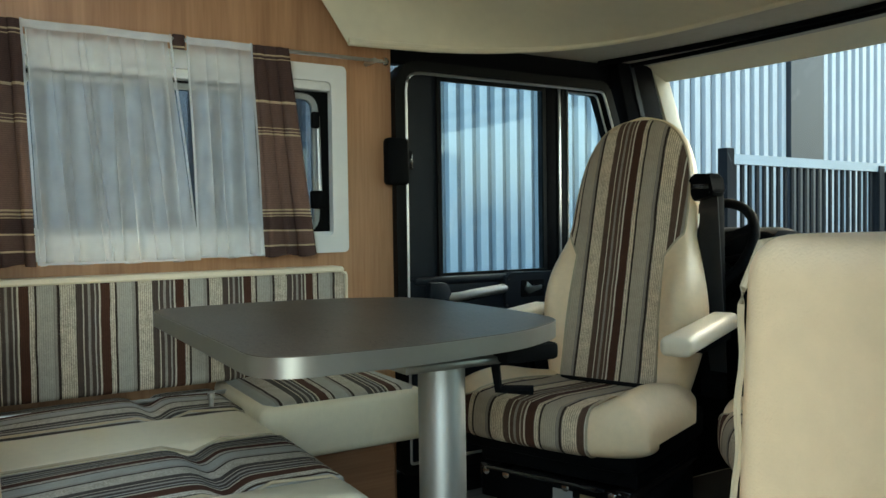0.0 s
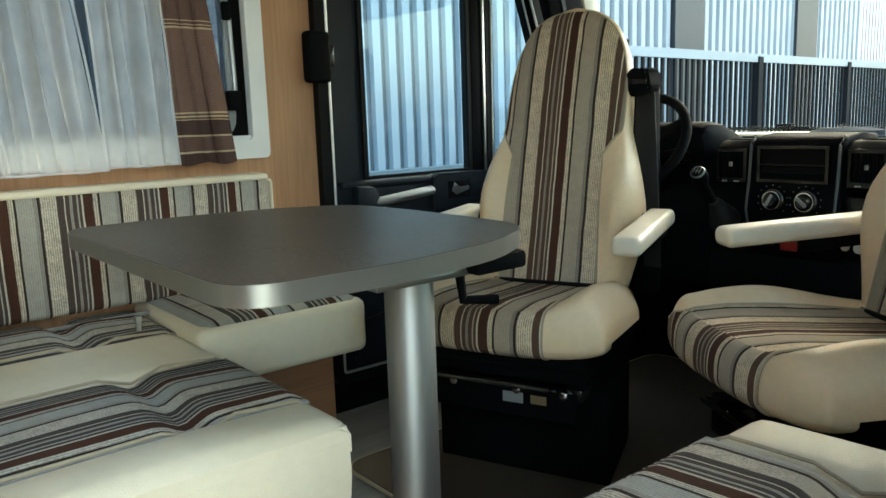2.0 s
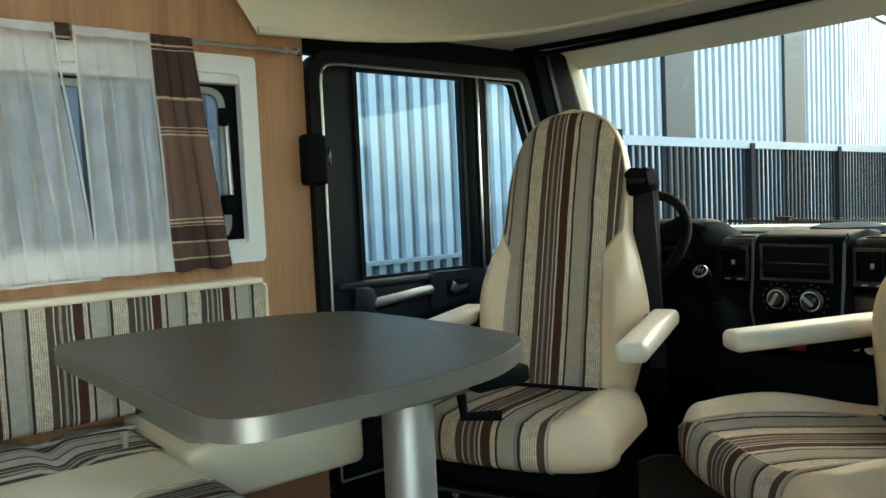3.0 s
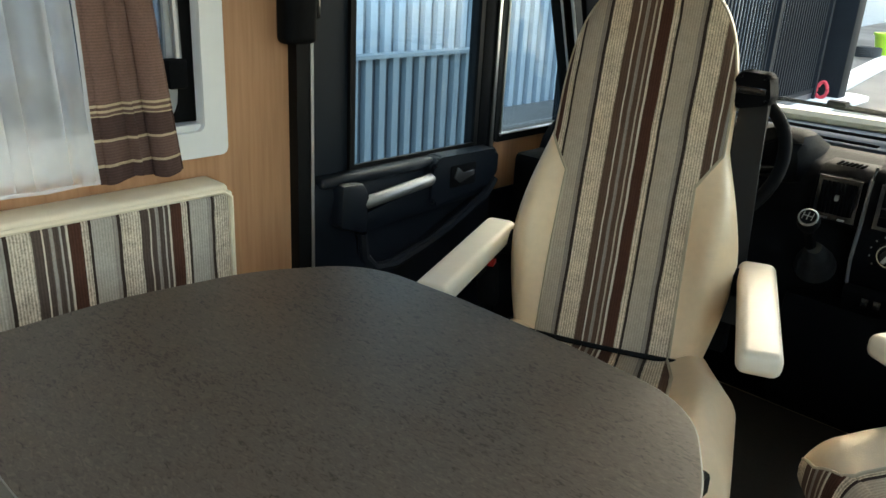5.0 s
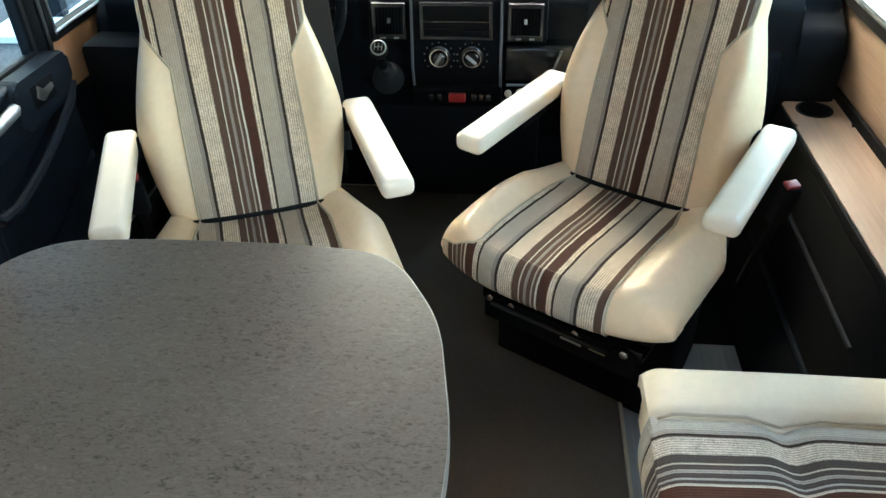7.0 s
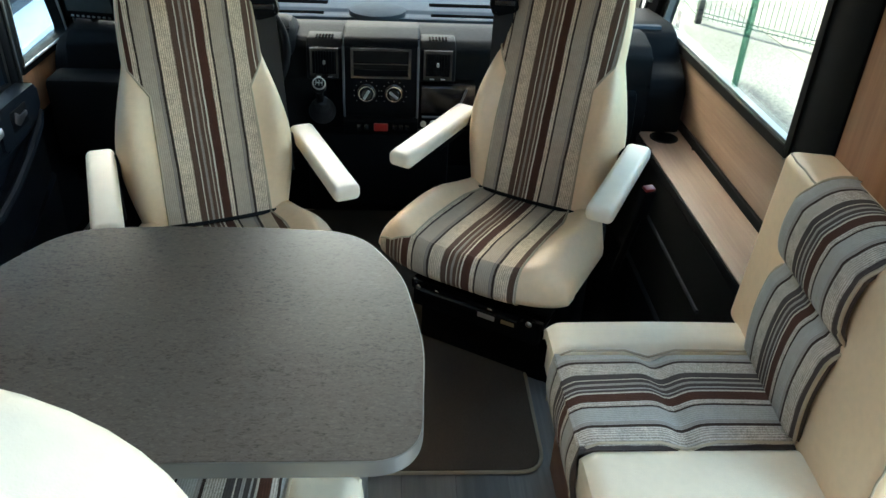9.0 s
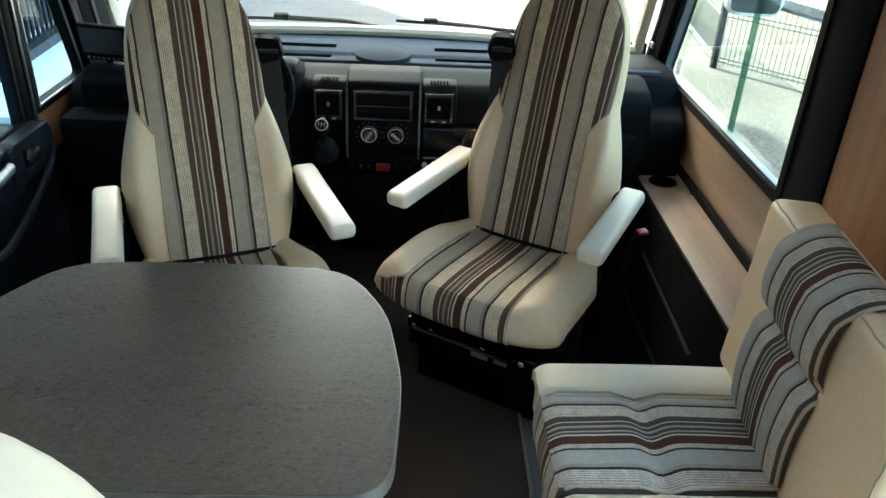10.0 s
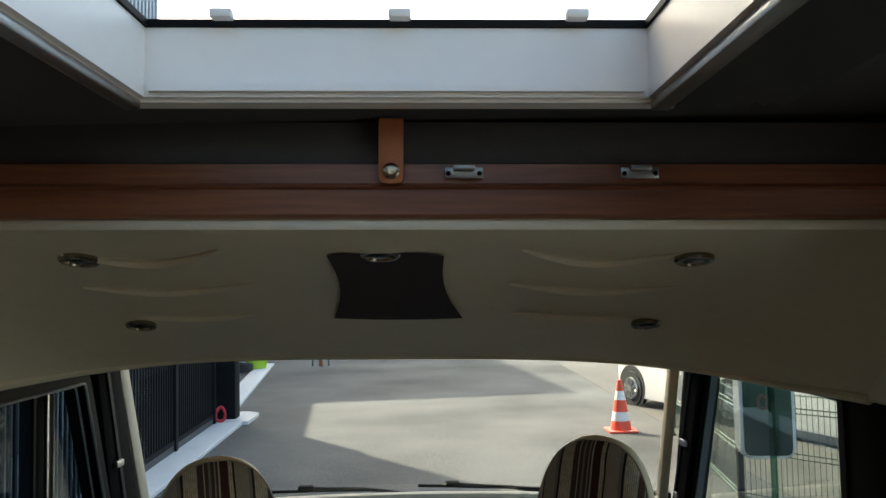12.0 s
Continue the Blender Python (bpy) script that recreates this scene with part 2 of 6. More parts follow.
CURTAIN = stripe_mat("curtain_brown", "z", 0.82, 0.61)
VOILE = sheer_mat("voile")
GLASS = glass_mat("window_glass", (0.93, 0.97, 0.97))
GLASS_SIDE = glass_mat("side_glass", (0.82, 0.88, 0.85))
GLASS_TINT = glass_mat("door_glass", (0.80, 0.90, 0.93))
TAN = mat("tan_leather", (0.40, 0.125, 0.04), 0.5, vary=0.1, bump=0.4)
CARPET = mat("brown_carpet", (0.088, 0.063, 0.042), 0.95, vary=0.4, scale=350, bump=1.0, bscale=700)
BELT = mat("belt_webbing", (0.008, 0.008, 0.009), 0.7, vary=0.2, bump=0.6, bscale=900)
REDP = mat("red_plastic", (0.28, 0.012, 0.012), 0.35)
SCREEN = mat("screen", (0.03, 0.036, 0.036), 0.25)
PLUM = mat("plum_panel", (0.030, 0.017, 0.016), 0.6, vary=0.08, spec=0.2)
ASPHALT = mat("asphalt", (0.080, 0.079, 0.076), 0.9, vary=0.95, scale=42, bump=1.0, bscale=70, big=0.35, spec=0.3)
CONCRETE = mat("concrete", (0.62, 0.61, 0.59), 0.85, vary=0.15, scale=20, bump=0.4)
GRAVEL = mat("gravel_verge", (0.098, 0.090, 0.079), 0.9, vary=0.5, scale=70, bump=0.8, bscale=110, big=0.5)
# Darker than FACADE: the shade between the ribs is put into this colour.
FACADE_GROOVE_SHADE = mat("facade_groove_shade", (0.10, 0.115, 0.13), 0.5, vary=0.05, scale=3)
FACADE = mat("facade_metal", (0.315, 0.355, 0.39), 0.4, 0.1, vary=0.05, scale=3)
LOW_WALL = mat("low_wall_metal", (0.125, 0.155, 0.175), 0.5, 0.1, vary=0.08, scale=3)
FACADE_DARK = mat("dark_cladding", (0.020, 0.025, 0.032), 0.45, vary=0.1)
FENCE = mat("fence_paint", (0.007, 0.0085, 0.0105), 0.75, vary=0.1, spec=0.12)
FENCE_RAIL = mat("blue_grey_rail", (0.16, 0.22, 0.28), 0.4, 0.3)
GREEN_WIRE = mat("green_wire", (0.10, 0.15, 0.12), 0.45, 0.2)
VAN = mat("white_car_paint", (0.80, 0.80, 0.80), 0.2, coat=0.6, vary=0.02)
TYRE = mat("tyre", (0.025, 0.025, 0.025), 0.8, vary=0.2, bump=0.4)
ORANGE = mat("cone_orange", (0.78, 0.10, 0.055), 0.45)
LIME = mat("lime_plastic", (0.42, 0.62, 0.05), 0.4)
GREY_PLASTIC = mat("pale_grey_plastic", (0.36, 0.36, 0.35), 0.4)
SIGN_WHITE = mat("reflective_white", (0.8, 0.8, 0.78), 0.4)


def curtain_mat():
    """Brown cloth with groups of fine gold cross stripes."""
    m = bpy.data.materials["curtain_brown"]
    r = [x for x in m.node_tree.nodes if x.type == 'VALTORGB'][0].color_ramp
    dark, mid, gold, light = (0.072, 0.040, 0.034), (0.125, 0.072, 0.058), (0.46, 0.35, 0.23), (0.175, 0.102, 0.080)
    seq = [(0, dark), (.075, gold), (.083, mid), (.145, gold), (.153, dark), (.215, gold), (.221, mid), (.230, gold), (.236, mid), (.245, gold), (.251, light),
           (.60, gold), (.606, mid), (.615, gold), (.621, mid), (.63, gold), (.636, mid), (.75, gold), (.758, dark), (.95, gold), (.956, dark), (.967, gold), (.973, dark)]
    while len(r.elements) < len(seq):
        r.elements.new(1.0)
    for e, (p, c) in zip(r.elements, seq):
        e.position, e.color = p, (*c, 0.35)


curtain_mat()


# ---- tools for building ----
def part(name, bm, material, parent=None, label="", smooth=True):
    """Links a bmesh as one mesh object, under a thing or a part."""
    me = bpy.data.meshes.new(name)
    bmesh.ops.recalc_face_normals(bm, faces=bm.faces)
    bm.to_mesh(me)
    bm.free()
    me.materials.append(material)
    if smooth:
        me.shade_smooth()
        me.set_sharp_from_angle(angle=radians(38))
    ob = new(name, me)
    if parent is not None:
        ob.parent = parent
    if label:
        ob["label"] = label
    return ob


def thing(name, label, category, at=(0, 0, 0), group="", kind=""):
    ob = new(name)
    ob.empty_display_size = 0.1
    ob.location = at
    return tagged(ob, label, category, group, kind)


def bbox(x0, x1, y0, y1, z0, z1, r=0.0, seg=2, bm=None, m=None):
    """A box with rounded edges."""
    b = bmesh.new()
    vs = bmesh.ops.create_cube(b, size=1.0)["verts"]
    for v in vs:
        v.co = Vector(((x0 + x1) / 2 + v.co.x * (x1 - x0), (y0 + y1) / 2 + v.co.y * (y1 - y0), (z0 + z1) / 2 + v.co.z * (z1 - z0)))
    if r:
        bmesh.ops.bevel(b, geom=b.edges[:], offset=r, segments=seg, profile=0.5, affect='EDGES')
    if m is not None:
        b.transform(m)
    return merge(bm, b)


def merge(bm, b):
    if bm is None:
        return b
    me = bpy.data.meshes.new("tmp")
    b.to_mesh(me)
    b.free()
    bm.from_mesh(me)
    bpy.data.meshes.remove(me)
    return bm


def prism(pts, axis, lo, hi, r=0.0, bm=None, seg=2, m=None):
    """A closed outline, pulled along an axis. pts are the two other coordinates, in xyz order."""
    b = bmesh.new()
    k = "xyz".index(axis)

    def place(p, h):
        c = list(p)
        c.insert(k, h)
        return Vector(c)
    lo_v = [b.verts.new(place(p, lo)) for p in pts]
    hi_v = [b.verts.new(place(p, hi)) for p in pts]
    b.faces.new(lo_v)
    b.faces.new(hi_v[::-1])
    n = len(pts)
    for i in range(n):
        b.faces.new((lo_v[i], hi_v[i], hi_v[(i + 1) % n], lo_v[(i + 1) % n]))
    if r:
        bmesh.ops.bevel(b, geom=[e for e in b.edges], offset=r, segments=seg, profile=0.5, affect='EDGES')
    if m is not None:
        b.transform(m)
    return merge(bm, b)


def tube(path, rad, sides=8, bm=None, closed=False):
    """A round bar along a path."""
    b = bmesh.new()
    pts = [Vector(p) for p in path]
    rings = []
    up = Vector((0.03, 0.02, 1)).normalized()
    n = len(pts)
    for i, p in enumerate(pts):
        a = pts[(i - 1) % n] if closed or i else p
        c = pts[(i + 1) % n] if closed or i < n - 1 else p
        d = (c - a).normalized()
        s = d.cross(up if abs(d.dot(up)) < 0.95 else Vector((1, 0.1, 0))).normalized()
        u = s.cross(d)
        rr = rad[i] if isinstance(rad, (list, tuple)) else rad
        rings.append([b.verts.new(p + rr * (math.cos(k * math.tau / sides) * s + math.sin(k * math.tau / sides) * u)) for k in range(sides)])
    for i in range(n if closed else n - 1):
        q = rings[(i + 1) % n]
        for k in range(sides):
            b.faces.new((rings[i][k], rings[i][(k + 1) % sides], q[(k + 1) % sides], q[k]))
    if not closed:
        b.faces.new(rings[0][::-1])
        b.faces.new(rings[-1])
    return merge(bm, b)


def lathe(profile, at, axis=(0, 0, 1), sides=24, bm=None, cap=True):
    """A turned body: (radius, height) pairs about an axis."""
    b = bmesh.new()
    q = Vector((0, 0, 1)).rotation_difference(Vector(axis).normalized()).to_matrix().to_4x4()
    rings = []
    for r, h in profile:
        rings.append([b.verts.new((r * math.cos(k * math.tau / sides), r * math.sin(k * math.tau / sides), h)) for k in range(sides)])
    for i in range(len(rings) - 1):
        for k in range(sides):
            b.faces.new((rings[i][k], rings[i][(k + 1) % sides], rings[i + 1][(k + 1) % sides], rings[i + 1][k]))
    if cap:
        b.faces.new(rings[0][::-1])
        b.faces.new(rings[-1])
    b.transform(Matrix.Translation(at) @ q)
    return merge(bm, b)


def sheet(fn, nu, nv, thick=None):
    """A grid of points fn(u, v), u and v from 0 to 1, and a thickness given as a shift."""
    b = bmesh.new()
    g = [[b.verts.new(fn(i / nu, j / nv)) for j in range(nv + 1)] for i in range(nu + 1)]
    for i in range(nu):
        for j in range(nv):
            b.faces.new((g[i][j], g[i + 1][j], g[i + 1][j + 1], g[i][j + 1]))
    if isinstance(thick, Vector):
        h = [[b.verts.new(p.co + thick) for p in row] for row in g]
        for i in range(nu):
            for j in range(nv):
                b.faces.new((h[i][j], h[i][j + 1], h[i + 1][j + 1], h[i + 1][j]))
        for i in range(nu):
            for j in (0, nv):
                b.faces.new((g[i][j], g[i + 1][j], h[i + 1][j], h[i][j]))
        for j in range(nv):
            for i in (0, nu):
                b.faces.new((g[i][j], g[i][j + 1], h[i][j + 1], h[i][j]))
    return b


def wall_with_holes(name, axis, face, thick, u0, u1, z0, z1, holes, material, label):
    """A wall slab along x (axis y) or y (axis x), cut round its openings (u0, u1, z0, z1)."""
    us = sorted({u0, u1, *[v for h in holes for v in h[:2]]})
    zs = sorted({z0, z1, *[v for h in holes for v in h[2:]]})
    bm = bmesh.new()
    for a, b in zip(us, us[1:]):
        run = None
        for c, d in [*zip(zs, zs[1:]), (None, None)]:
            solid = c is not None and not any(h[0] <= (a + b) / 2 <= h[1] and h[2] <= (c + d) / 2 <= h[3] for h in holes)
            if solid:
                run = (run[0], d) if run else (c, d)
            elif run:
                lo, hi = sorted((face, face + thick))
                bbox(a, b, lo, hi, *run, bm=bm) if axis == "y" else bbox(lo, hi, a, b, *run, bm=bm)
                run = None
    bmesh.ops.remove_doubles(bm, verts=bm.verts, dist=1e-5)
    return tagged(part(name, bm, material, smooth=False), label, "wall", kind="structure")


def rounded(pts, r, seg=5):
    """An outline with its corners rounded; r is one radius or one for each corner."""
    out, n = [], len(pts)
    for i in range(n):
        p, a, c = (Vector(pts[j % n]) for j in (i, i - 1, i + 1))
        rr = r[i] if isinstance(r, (list, tuple)) else r
        da, dc = (a - p).normalized(), (c - p).normalized()
        half = da.angle(dc) / 2
        t = min(rr / math.tan(half), 0.49 * (a - p).length, 0.49 * (c - p).length)
        s, e = p + da * t, p + dc * t
        for k in range(seg + 1):
            f = k / seg
            out.append(tuple(s * (1 - f) ** 2 + p * 2 * f * (1 - f) + e * f * f))
    return out


def ring(outer, inner, axis, lo, hi, bm=None):
    """A frame between two outlines with the same number of points."""
    b = bmesh.new()
    k = "xyz".index(axis)

    def place(p, h):
        c = list(p)
        c.insert(k, h)
        return Vector(c)
    v = [[b.verts.new(place(p, h)) for p in o] for o in (outer, inner) for h in (lo, hi)]
    n = len(outer)
    for i in range(n):
        j = (i + 1) % n
        for a, c in ((0, 1), (1, 3), (3, 2), (2, 0)):
            b.faces.new((v[a][i], v[a][j], v[c][j], v[c][i]))
    return merge(bm, b)


def pillow(outline, axis, lo, hi, r, n=5, m=None):
    """A pad: an outline with a thickness along an axis, its rims rounded off."""
    b = bmesh.new()
    k = "xyz".index(axis)
    rings = []
    steps = [(r * (1 - math.sin(q / n * math.pi / 2)), lo + r * (1 - math.cos(q / n * math.pi / 2))) for q in range(n + 1)]
    for d, h in steps + [(d, lo + hi - h) for d, h in steps[::-1]]:
        ringv = []
        for p in (inset(outline, d) if d > 1e-6 else outline):
            c = list(p)
            c.insert(k, h)
            ringv.append(b.verts.new(c))
        rings.append(ringv)
    cnt = len(outline)
    for a, c in zip(rings, rings[1:]):
        for q in range(cnt):
            b.faces.new((a[q], a[(q + 1) % cnt], c[(q + 1) % cnt], c[q]))
    b.faces.new(rings[0][::-1])
    b.faces.new(rings[-1])
    if m is not None:
        b.transform(m)
    return b


def inset(pts, d):
    """The outline moved inwards by d."""
    n = len(pts)
    area = sum(pts[i][0] * pts[(i + 1) % n][1] - pts[(i + 1) % n][0] * pts[i][1] for i in range(n))
    s = 1 if area > 0 else -1
    out = []
    for i in range(n):
        a, p, c = Vector(pts[i - 1]), Vector(pts[i]), Vector(pts[(i + 1) % n])
        t1, t2 = (p - a), (c - p)
        t1 = t1.normalized() if t1.length > 1e-7 else t2.normalized()
        t2 = t2.normalized() if t2.length > 1e-7 else t1
        nn = Vector((-(t1.y + t2.y), t1.x + t2.x)) * s
        nn = nn.normalized() if nn.length > 1e-6 else Vector((0, 0))
        k = d / max(0.35, nn.dot(Vector((-t1.y, t1.x)) * s))
        out.append(tuple(p + nn * k))
    return out


# ---- shell of the vehicle ----
CX = 0.03
L, R = 1.09, -1.06
wall_with_holes("wall_left", "y", L, 0.035, -2.6, 0.165, 0.0, 2.0, [(-0.93, -0.035, 0.875, 1.38)], WOOD, "light walnut veneered side wall with a curtained window")
wall_with_holes("wall_right", "y", R, -0.035, -2.6, 0.335, -0.02, 2.0, [(-1.62, -0.78, -0.02, 1.82), (0.17, 0.335, 0.76, 1.6)], WOOD, "light walnut veneered side wall behind the bench, with the entrance doorway")
tagged(part("wall_rear", bbox(-2.64, -2.6, R - 0.03, L + 0.03, 0, 2.0), WOOD, smooth=False), "plain walnut veneered rear partition", "wall", kind="structure")
# side wall under the passenger window
wall_with_holes("wall_cab_right", "y", R - 0.003, -0.035, 0.335, 1.66, 0.0, 0.765, [], WOOD_X, "walnut veneered side panel under the passenger window")
tagged(part("floor", bbox(-2.6, 0.62, R, L, -0.06, 0.0), FLOOR, smooth=False), "grey-brown vinyl floor in plank pattern", "floor", kind="structure")
tagged(part("floor_cab", bbox(0.62, 1.90, R, 1.12, -0.06, -0.004), BLACK, smooth=False), "black plastic cab floor", "floor", kind="structure")
mo_out = rounded([(-0.03, -0.45), (-0.03, 0.74), (1.40, 0.74), (1.40, -0.45)], 0.08)
mat_ob = thing("carpet_mat", "brown looped carpet mat with bound edge on the cab floor", "carpet", (0.5, 0.2, 0.0055))
mat_ob.matrix_world = pose(0, 0, 0)
part("mat_body", prism(inset(mo_out, 0.012), "z", 0.0055, 0.016), CARPET, mat_ob)
part("binding", tube([(p[0], p[1], 0.011) for p in inset(mo_out, 0.006)], 0.0055, 6, closed=True), PIPING, mat_ob, "tan bound edge")
# entrance doorway lining and step
for nm, bx in (("jamb", (-1.64, -1.62, R - 0.04, R + 0.01, -0.02, 1.84)), ("jamb", (-0.78, -0.76, R - 0.04, R + 0.01, -0.02, 1.84)), ("jamb", (-1.62, -0.78, R - 0.04, R + 0.01, 1.82, 1.84))):
    tagged(part("trim", bbox(*bx), WHITE, smooth=False), "white lining of the entrance doorway", "trim", kind="structure")

# ceiling with roof light
SX0, SX1, SY0, SY1 = -1.18, -0.44, -0.40, 0.32
bm = bmesh.new()
for bx in ((-2.64, SX0, R - 0.04, L + 0.04), (SX1, 0.0, R - 0.04, L + 0.04), (SX0, SX1, R - 0.04, SY0), (SX0, SX1, SY1, L + 0.04)):
    bbox(*bx, 1.96, 2.0, bm=bm)
tagged(part("ceiling", bm, GREY_CLOTH, smooth=False), "grey cloth-lined ceiling with a roof light", "ceiling", kind="structure")
light = thing("skylight", "open white roof light with clear dome and half-drawn pleated blind", "skylight", (-0.8, -0.04, 1.96))
light.matrix_world = pose(0, CX, 1.96, 1.1) @ pose(0, -CX, -1.96)
light["kind"] = "structure"
part("lining", ring([(SX0, SY0), (SX1, SY0), (SX1, SY1), (SX0, SY1)], [(SX0 + .012, SY0 + .012), (SX1 - .012, SY0 + .012), (SX1 - .012, SY1 - .012), (SX0 + .012, SY1 - .012)], "z", 1.958, 2.055), SKYFRAME, light, smooth=False)
part("rim", ring([(SX0 - .035, SY0 - .035), (SX1 + .035, SY0 - .035), (SX1 + .035, SY1 + .035), (SX0 - .035, SY1 + .035)], [(SX0 + .002, SY0 + .002), (SX1 - .002, SY0 + .002), (SX1 - .002, SY1 - .002), (SX0 + .002, SY1 - .002)], "z", 1.953, 1.964), SKYFRAME, light, smooth=False)
part("seal", ring([(SX0 - .01, SY0 - .01), (SX1 + .01, SY0 - .01), (SX1 + .01, SY1 + .01), (SX0 - .01, SY1 + .01)], [(SX0 + .016, SY0 + .016), (SX1 - .016, SY0 + .016), (SX1 - .016, SY1 - .016), (SX0 + .016, SY1 - .016)], "z", 2.056, 2.066), RUBBER, light, smooth=False)
part("rail", bbox(SX1 - 0.022, SX1 - 0.004, SY0 + 0.02, SY1 - 0.02, 1.964, 1.976), SKYFRAME, light, smooth=False)
dome = part("dome", sheet(lambda u, v: Vector((SX0 + u * (SX1 - SX0), SY0 + v * (SY1 - SY0), 2.068 + 0.05 * min(1, 8 * u * (1 - u)) * min(1, 8 * v * (1 - v)))), 16, 16), GLASS, light, "clear acrylic dome")
dome.visible_shadow = False
for k in range(3):
    part("clip", bbox(SX1 - 0.05, SX1 - 0.03, -0.3 + 0.24 * k, -0.27 + 0.24 * k, 2.057, 2.07, 0.003), SKYFRAME, light)
part("blind", prism([(SY0 - 0.18 + 0.012 * j, 1.952 - (0.010 if j % 2 else 0)) for j in range(15)] + [(SY0 - 0.012, 1.957), (SY0 - 0.18, 1.957)], "x", SX0 + 0.02, SX0 + 0.72), mat("blind_cloth", (0.10, 0.105, 0.10), 0.8), light, "dark pleated blind", smooth=False)
part("blind_bar", bbox(SX0, SX1, SY0 - 0.02, SY0 + 0.006, 1.942, 1.956, 0.003), ALU, light)
part("blind_bar", bbox(SX0, SX1, SY1 - 0.004, SY1 + 0.018, 1.942, 1.956, 0.003), ALU, light)


# ---- drop-down bed over the cab ----
XB, ZB, ZE = -0.30, 1.806, 1.494
TIP = pose(0, CX, 1.6, 1.1) @ pose(0, -CX, -1.6)


def edge_x(y):
    w, e = (0.985, 4.5) if y > CX else (1.06, 3.4)
    q = min(1.0, abs(y - CX) / w)
    return -0.03 + 0.89 * math.sqrt(max(0.0, 1 - q ** e))


def bed_point(u, v):
    y = CX - 1.01 + 2.02 * v
    xe = edge_x(y)
    s = u
    x = XB + (xe - XB) * s
    z = ZB - (ZB - ZE - 0.012 + 0.040 * min(1.0, abs(y - CX) / 0.985) ** 4) * s ** 1.25 - 0.012 * min(1, s * 6)
    return Vector((x, y, z))


bed = thing("pull_down_bed", "cream moulded underside of a raised pull-down bed with walnut rail", "bed", (0.2, CX, 1.5))
bed.matrix_world = TIP
part("underside", sheet(lambda u, v: bed_point(u, -0.018 + 1.0056 * v), 40, 90, Vector((0, 0, 0.02))), CREAM, bed)
# rolled front lip of the moulding
part("lip", tube([bed_point(1, -0.018 + 1.0056 * k / 90) + Vector((0.004, 0, 0.004)) for k in range(91)], 0.012, 8), CREAM, bed)
part("back_panel", bbox(XB - 0.004, XB + 0.02, CX - 1.0, CX + 1.0, ZB + 0.08, 1.957, 0.004), GREY_CLOTH, bed, "dark grey cloth panel")
part("rail", prism([(XB, ZB - 0.002), (XB - 0.012, ZB + 0.004), (XB - 0.012, ZB + 0.042), (XB - 0.018, ZB + 0.046), (XB - 0.014, ZB + 0.052), (XB - 0.012, ZB + 0.082), (XB + 0.01, ZB + 0.082), (XB + 0.01, ZB)], "y", CX - 1.02, CX + 1.02), WOOD_DARK, bed, "reddish walnut rail", smooth=False)
part("trim_strip", bbox(XB + 0.002, XB + 0.014, CX - 1.02, CX + 1.02, ZB - 0.020, ZB - 0.003, 0.004), CREAM, bed)
# curved tongue of the moulding below the rail
part("valance", sheet(lambda u, v: bed_point(0.005 + (0.004 + 0.118 * (0.5 + 0.5 * math.cos(math.pi * (2 * v - 1)))) * u, (CX - 0.016 + (2 * v - 1) * 0.36 - CX + 1.01) / 2.02) - Vector((0, 0, 0.014 * math.sin(u * math.pi / 2) + 0.003)), 8, 40, Vector((0, 0, 0.004))), CREAM, bed, "curved cream tongue under the rail")
# moulded ribs
for sgn in (-1, 1):
    for (a, b, c, d) in ((0.15, 0.27, 0.56, 0.03), (0.36, 0.27, 0.62, 0.02), (0.58, 0.30, 0.60, 0.008)):
        pts = []
        for k in range(21):
            f = k / 20
            yy = CX + sgn * (b + (c - b) * f)
            uu = a + d * math.sin(f * math.pi) * 2 + 0.02 * f
            p = bed_point(uu, (yy - CX + 1.01) / 2.02)
            pts.append(p - Vector((0, 0, 0.003)))
        part("rib", tube(pts, [0.002 + 0.011 * math.sin(k / 20 * math.pi) for k in range(21)], 6), CREAM, bed)
# plum inlay with concave sides
bm = bmesh.new()
NI = 12
g = []
for i in range(NI + 1):
    f = i / NI
    row = []
    half = 0.107 + 0.052 * f - 0.020 * math.sin(f * math.pi)
    for j in range(NI + 1):
        q = j / NI * 2 - 1
        uu = 0.175 + 0.44 * f - (0.02 * (1 - q * q) if i == 0 else 0) + 0.012 * (1 - q * q) * f
        p = bed_point(uu, (q * half - 0.025 + 1.01) / 2.02)
        row.append(bm.verts.new(p + Vector((-0.002, 0, -0.005))))
    g.append(row)
for i in range(NI):
    for j in range(NI):
        bm.faces.new((g[i][j], g[i][j + 1], g[i + 1][j + 1], g[i + 1][j]))
part("inlay", bm, PLUM, bed, "dark plum panel with curved sides")


def spot(uu, y):
    p = bed_point(uu, (y - CX + 1.01) / 2.02)
    e = bed_point(min(1, uu + 0.02), (y - CX + 1.01) / 2.02) - bed_point(uu - 0.02, (y - CX + 1.01) / 2.02)
    nrm = e.cross(Vector((0, 1, 0))).normalized()
    if nrm.z > 0:
        nrm = -nrm
    s = part("spotlight", lathe([(0.036, -0.002), (0.037, 0.006), (0.033, 0.010), (0.027, 0.010), (0.025, 0.004), (0.016, 0.003)], p, nrm), BRONZE, bed, "recessed chrome spotlight, switched off")
    part("lens", lathe([(0.02, 0.0042), (0.018, 0.008), (0.008, 0.009)], p, nrm, 16), BLACK_GLOSS, s)


for uu, y in ((0.20, 0.57), (0.20, -0.565), (0.66, 0.645), (0.65, -0.605), (0.168, CX - 0.016)):
    spot(uu, y)
